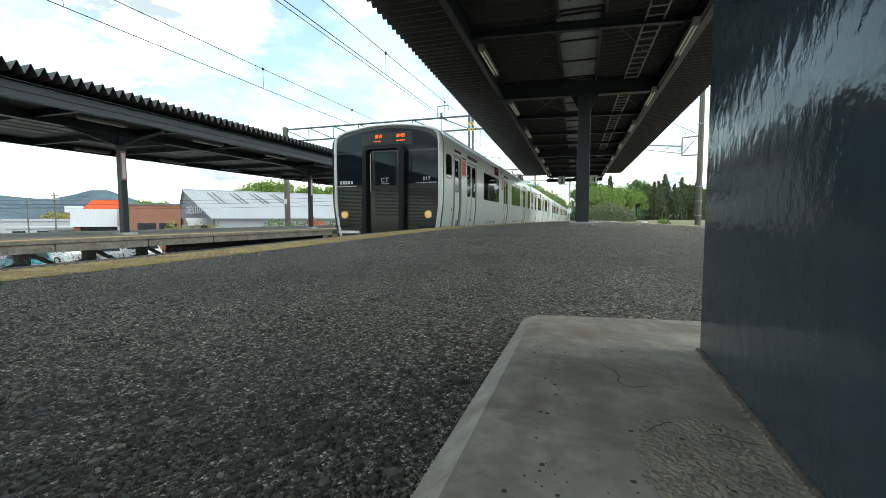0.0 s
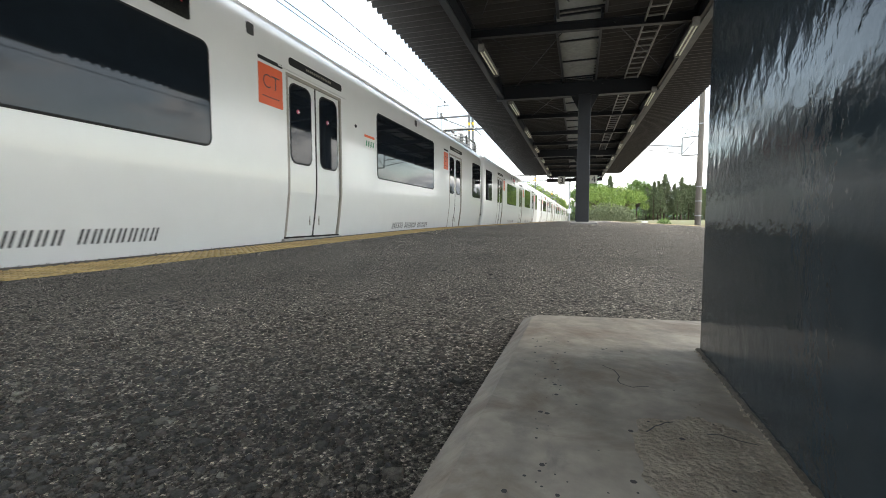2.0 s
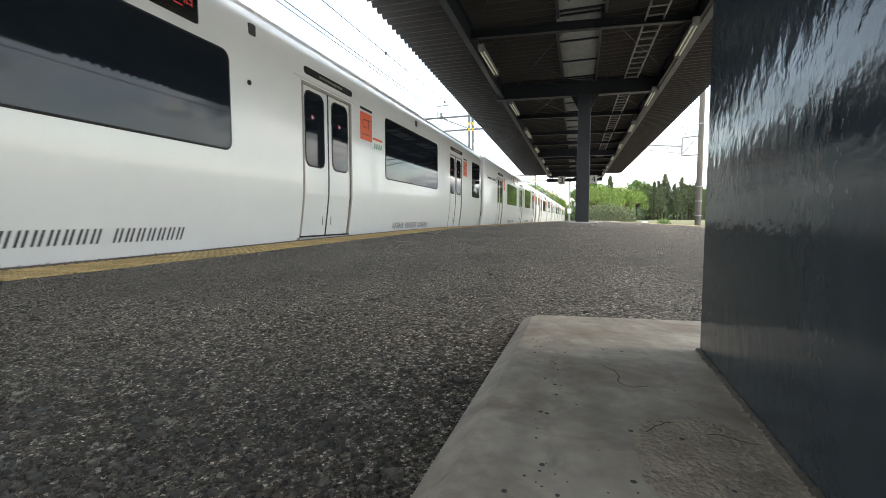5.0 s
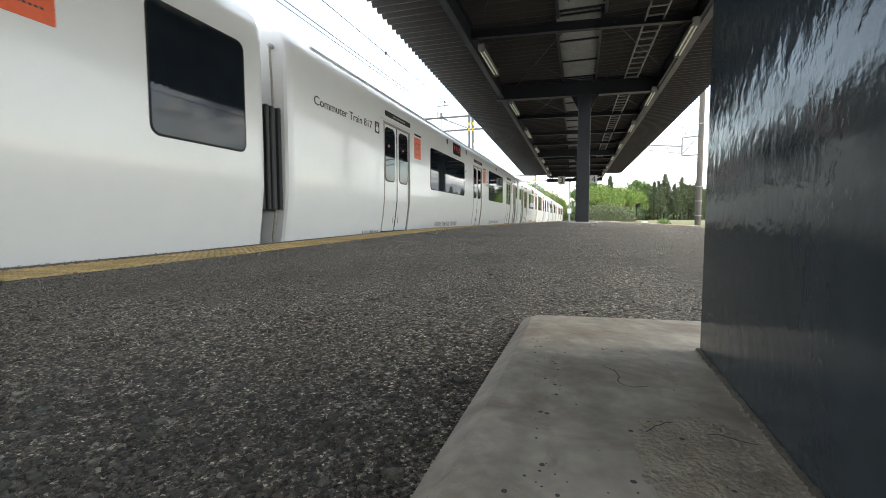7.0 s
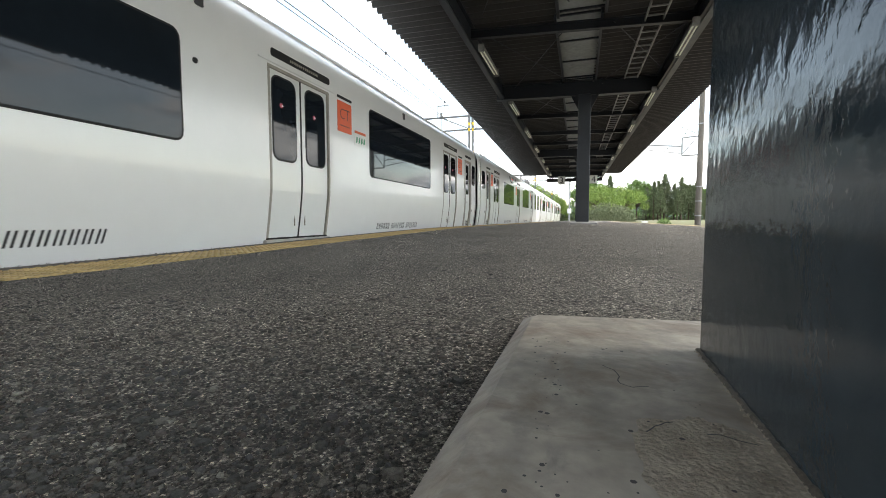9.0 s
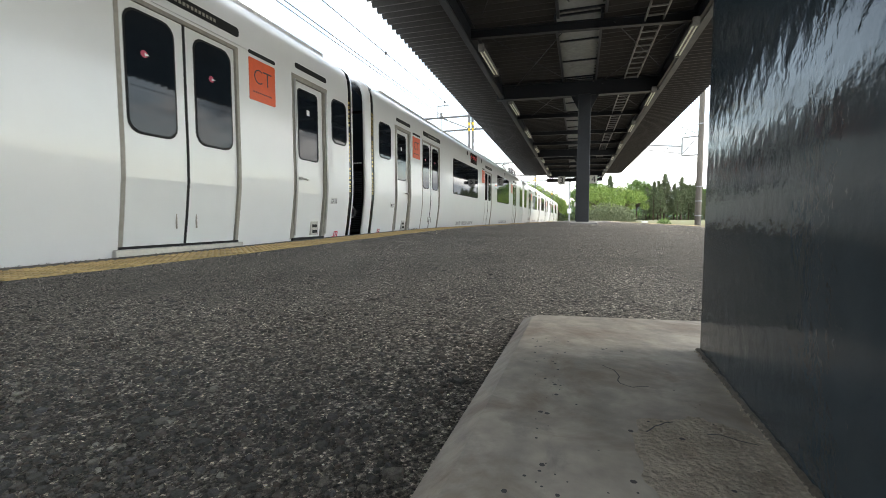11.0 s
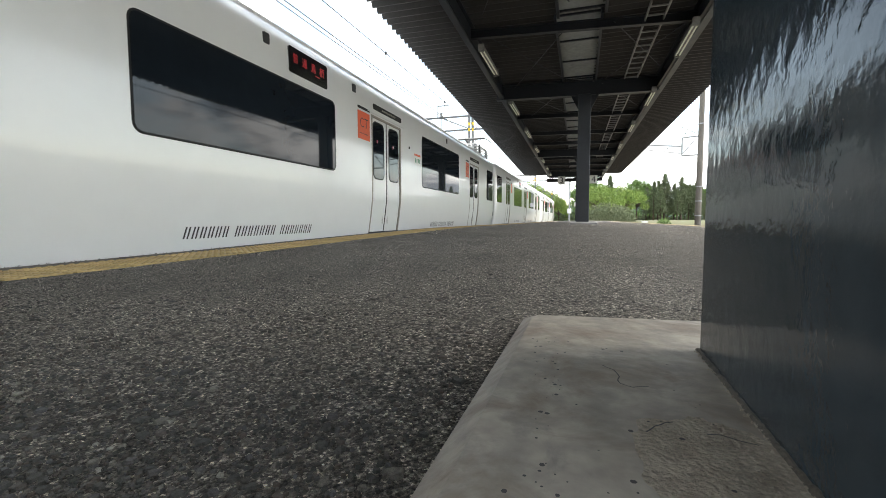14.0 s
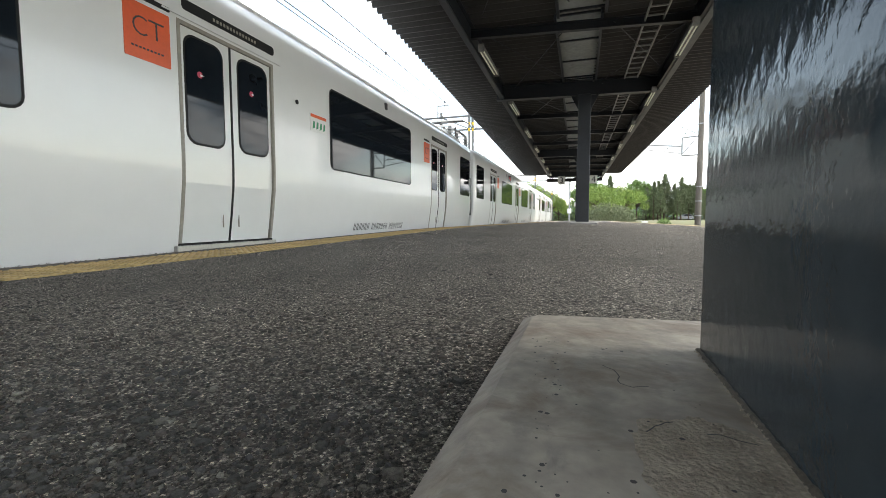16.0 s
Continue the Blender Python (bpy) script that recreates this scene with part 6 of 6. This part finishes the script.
def build_buildings():
    # the garden shop
    shop = thing("garden_shop", "grey metal-roofed shop with pale gable lettering", "shop building", (-42.9, 42.0, -3.2), 60)
    L, W, E, R = 27.0, 14.0, 3.72, 7.75
    part("wall", Geo().slab([(0.0, 0), (W * 2 - 10, 0), (W * 2 - 10, E), (W, R - 0.12), (0.0, E - 0.1)], "x", 0.0, 0.3), SHOP_WALL, shop, "dark grey gable wall")
    part("wall", Geo().box(0.3, L, 0.0, 0.3, 0, E - 0.08), SHOP_PALE, shop, "pale grey long wall")
    part("wall", Geo().box(0.3, L, 17.7, 18, 0, E - 0.08), SHOP_PALE, shop)
    roof = Geo()
    n = int(L / 0.5)
    wave = [(-0.3 + 0.25 * i, 0.12 * (i % 2)) for i in range(2 * n + 2)]
    wave += [(x, -0.08) for x in (wave[-1][0], -0.3)]
    roof.loft([[(x, v, z + d) for x, d in wave] for v, z in ((-0.7, E - 0.12), (W, R))])
    part("roof", roof, SHOP_ROOF, shop)
    part("roof", Geo().slab([(W, R), (18.5, E - 0.2), (18.5, E - 0.3), (W, R - 0.1)], "x", -0.3, L + 0.3), SHOP_ROOF, shop)
    part("ridge_cap", Geo().tube((-0.3, W, R + 0.08), (L + 0.3, W, R + 0.08), 0.12, 6), SHOP_ROOF, shop)
    for k in range(4):
        x = 2.6 + 3.0 * k
        fr = Geo()
        for dx in (0, 0.7):
            fr.loft([[(x + dx, v, z), (x + dx + 0.12, v, z), (x + dx + 0.12, v, z + 0.3), (x + dx, v, z + 0.3)] for v, z in ((6.5, E + (R - E) * 6.5 / W), (12.5, E + (R - E) * 12.5 / W))])
        part("roof_vent", fr, STAINLESS, shop, "grey ridge ventilators")
    for x in (9.5, 17.0, 24.0):
        part("downpipe", Geo().tube((x, -0.06, 0), (x, -0.06, E - 0.2), 0.07, 6), WHITE_WALL, shop)
    aw = part("awning", Geo().slab([(2.0, 2.75), (13.0, 2.75), (11.8, 3.7), (3.2, 3.7)], "x", -2.2, 0.0), SHOP_ROOF, shop, "pale entrance awning")
    part("entrance", Geo().box(-0.05, 0.0, 2.5, 12.5, 0, 2.75), DARK_IN, shop, "dark glazed entrance")
    lettering("lettering", "GREEN & DIY", 1.5, pose(-0.03, 13.6, 4.3, 90, 0, -90), PALE, shop, width=9.0, depth=0.02)
    # brown and white shops
    br = thing("terracotta_shop", "terracotta-coloured flat-roofed shop with dark windows", "shop building", (-51.5, 38.2, -3.2), 48)
    part("wall", Geo().box(0, 5.2, 0, 6, 0, 5.25), BROWN, br)
    part("parapet", Geo().box(-0.1, 5.3, -0.1, 6.1, 5.25, 5.4), SHOP_WALL, br)
    for k in range(2):
        w = part("window", Geo().box(0.7 + 2.2 * k, 2.6 + 2.2 * k, -0.04, 0.05, 0.4, 3.05), DARK_IN, br)
        part("mullion", Geo().box(1.6 + 2.2 * k, 1.7 + 2.2 * k, -0.07, -0.04, 0.4, 3.05), RUBBER, w)
    wh = thing("white_shop", "white boxy shop with an orange roof sign and glazed front", "shop building", (-56.5, 34.9, -3.2), 48)
    part("wall", Geo().box(0, 4.4, 0, 5, 2.65, 4.75), WHITE_WALL, wh)
    part("wall", Geo().box(0.2, 0.8, 0.3, 7, 0, 2.65), BROWN, wh)
    part("shopfront", Geo().box(0.8, 4.3, 0.5, 0.6, 0, 2.65), DARK_IN, wh)
    for k in range(4):
        part("mullion", Geo().box(1.5 + 0.8 * k, 1.57 + 0.8 * k, 0.42, 0.5, 0, 2.65), RUBBER, wh)
    part("side_wall", Geo().box(-2.2, 0.2, 1.0, 7, 0, 2.3), OLD_CONC, wh)
    part("roof_sign", Geo().slab([(0.7, 4.75), (4.4, 4.75), (4.4, 5.95), (1.7, 5.9)], "y", 2.5, 2.9), ORANGE, wh, "orange sloping roof sign")
    part("tank", Geo().box(-1.4, 0.3, 5, 6, 4.4, 5.2), WHITE_WALL, wh)
    # low white buildings farther out
    for k, (az, d, w, hh) in enumerate(((-2.05, 120, 22, 5.2), (-1.90, 140, 20, 4.8), (-1.76, 110, 9, 3.2), (-1.72, 150, 16, 5.5), (-2.25, 130, 18, 4.5))):
        x, y = d * az / math.hypot(1, az), d / math.hypot(1, az)
        b = thing("low_building", "distant low white flat-roofed building", "building", (x, y, -3.2), math.degrees(math.atan2(-x, y)) * -1 + 180 + 180, group="distant buildings")
        b.matrix_basis = pose(x, y, -3.2, 0, 0, math.degrees(math.atan2(y, x)) - 90 + 180)
        hh *= 0.62
        part("wall", Geo().box(-w / 2, w / 2, 0, 8, 0, hh), SHOP_PALE, b)
        part("roof", Geo().box(-w / 2 - 0.2, w / 2 + 0.2, -0.2, 8.2, hh, hh + 0.3), SHOP_PALE, b)
        for i in range(int(w / 3)):
            part("window", Geo().box(-w / 2 + 0.6 + 3 * i, -w / 2 + 2.2 + 3 * i, 8.0, 8.05, 0.7, 1.6), DARK_IN, b)
    # utility poles with wires
    for az, d in ((-1.69, 62), (-1.83, 80)):
        x, y = d * az / math.hypot(1, az), d / math.hypot(1, az)
        p = thing("utility_pole", "slim concrete utility pole with cross arms and wires", "pole", (x, y, -3.2), group="utility poles")
        part("shaft", Geo().tube((0, 0, 0), (0, 0, 6.4), 0.10, 8, 0.06), POLE, p)
        part("cross_arm", Geo().box(-0.7, 0.7, -0.05, 0.05, 5.6, 5.7).box(-0.5, 0.5, -0.05, 0.05, 6.0, 6.1), GALV, p)
        wr = Geo()
        for zz in (5.2, 5.7, 6.1):
            wr.path([(-26 + 6.5 * i, -9 + 3 * i, zz - 0.5 + 0.5 * ((i - 4) / 4) ** 2) for i in range(9)], 0.02, 4)
        part("wires", wr, WIRE, p)
    fence = thing("car_park_fence", "low pale mesh fence along the car park", "fence", (-26, 0, -3.2))
    for k in range(20):
        part("post", Geo().tube((0, 2 + 2.0 * k, 0), (0, 2 + 2.0 * k, 1.3), 0.035, 6), GALV, fence)
    part("rail", Geo().tube((0, 2, 1.25), (0, 40, 1.25), 0.025, 6).tube((0, 2, 0.7), (0, 40, 0.7), 0.02, 6), GALV, fence)


def build_cars():
    kinds = []
    for nm, lab, col in (("parked_car", "teal parked compact car in the car park", (0.03, 0.22, 0.26)), ("parked_car", "white parked hatchback in the car park", (0.7, 0.7, 0.7)),
                         ("parked_car", "silver-grey parked car in the car park", (0.30, 0.31, 0.33)), ("parked_car", "red parked car in the car park", (0.45, 0.03, 0.05))):
        paint = mat("car_paint", col, 0.25, var=0.08, coat=0.6)
        c = thing(nm, lab, "car", group="parked cars")
        prof = [(-1.75, 0.25), (-1.78, 0.75), (-1.6, 0.92), (-1.1, 1.45), (0.2, 1.5), (0.85, 0.98), (1.7, 0.85), (1.8, 0.55), (1.75, 0.25)]
        part("body", Geo().slab(prof, "x", -0.75, 0.75), paint, c)
        for s in (-1, 1):
            part("side_window", Geo().slab([(-1.35, 0.98), (-1.05, 1.38), (0.12, 1.42), (0.6, 0.98)], "x", s * 0.752, s * 0.76), GLASS, c)
            for y in (-1.15, 1.15):
                w = part("wheel", Geo().tube((s * 0.6, y, 0.3), (s * 0.78, y, 0.3), 0.3, 14), RUBBER, c)
                part("rim", Geo().tube((s * 0.78, y, 0.3), (s * 0.79, y, 0.3), 0.18, 10), STAINLESS, w)
        part("windscreen", Geo().slab([(0.25, 1.47), (0.84, 1.02), (0.87, 1.02), (0.28, 1.49)], "x", -0.66, 0.66), GLASS, c)
        part("rear_window", Geo().slab([(-1.56, 0.98), (-1.16, 1.42), (-1.19, 1.44), (-1.60, 1.0)], "x", -0.62, 0.62), GLASS, c)
        for x in (-0.55, 0.55):
            part("headlight", Geo().box(x - 0.14, x + 0.14, 1.74, 1.80, 0.55, 0.70), SIGN_W, c)
        kinds.append(c)
    spots = ((-34.5, 18.6, 0, 80), (-40, 23.4, 1, 100), (-37, 25.2, 2, 70), (-41, 31, 1, 95), (-38, 33.5, 3, 100), (-45, 21, 2, 90), (-36.5, 27.8, 1, 85))
    used = set()
    road = Geo().poly([(2, 124, -0.05), (160, 124, -0.05), (160, 129.5, -0.05), (2, 129.5, -0.05)])
    solid("far_road", road, LOT, "grey road beyond the grass field", "road", kind="structure")
    mover = copy_thing(kinds[2], pose(90, 127, -0.05, 0, 0, 90))
    tagged(mover, "silver hatchback driving along the far road", "car", "moving cars")
    mk = thing("marker_post", "small white marker board in the grass", "marker", (7.3, 58, -0.66))
    part("post", Geo().tube((0, 0, 0), (0, 0, 0.5), 0.04, 6), GALV, mk)
    part("board", Geo().box(-0.35, 0.35, -0.03, 0.03, 0.38, 0.66, 0.01), SIGN_W, mk)
    for x, y, k, a in spots:
        m = pose(x, y, -3.19, 0, 0, a)
        if k in used:
            copy_thing(kinds[k], m)
        else:
            used.add(k)
            kinds[k].matrix_basis = m
    return mover


build_ground()
build_platform()
footing_and_column()
build_canopy()
build_opposite()
build_tracks()
build_overhead()
build_buildings()
build_trees()
MOVER = build_cars()
TRAIN = build_train()
motions()
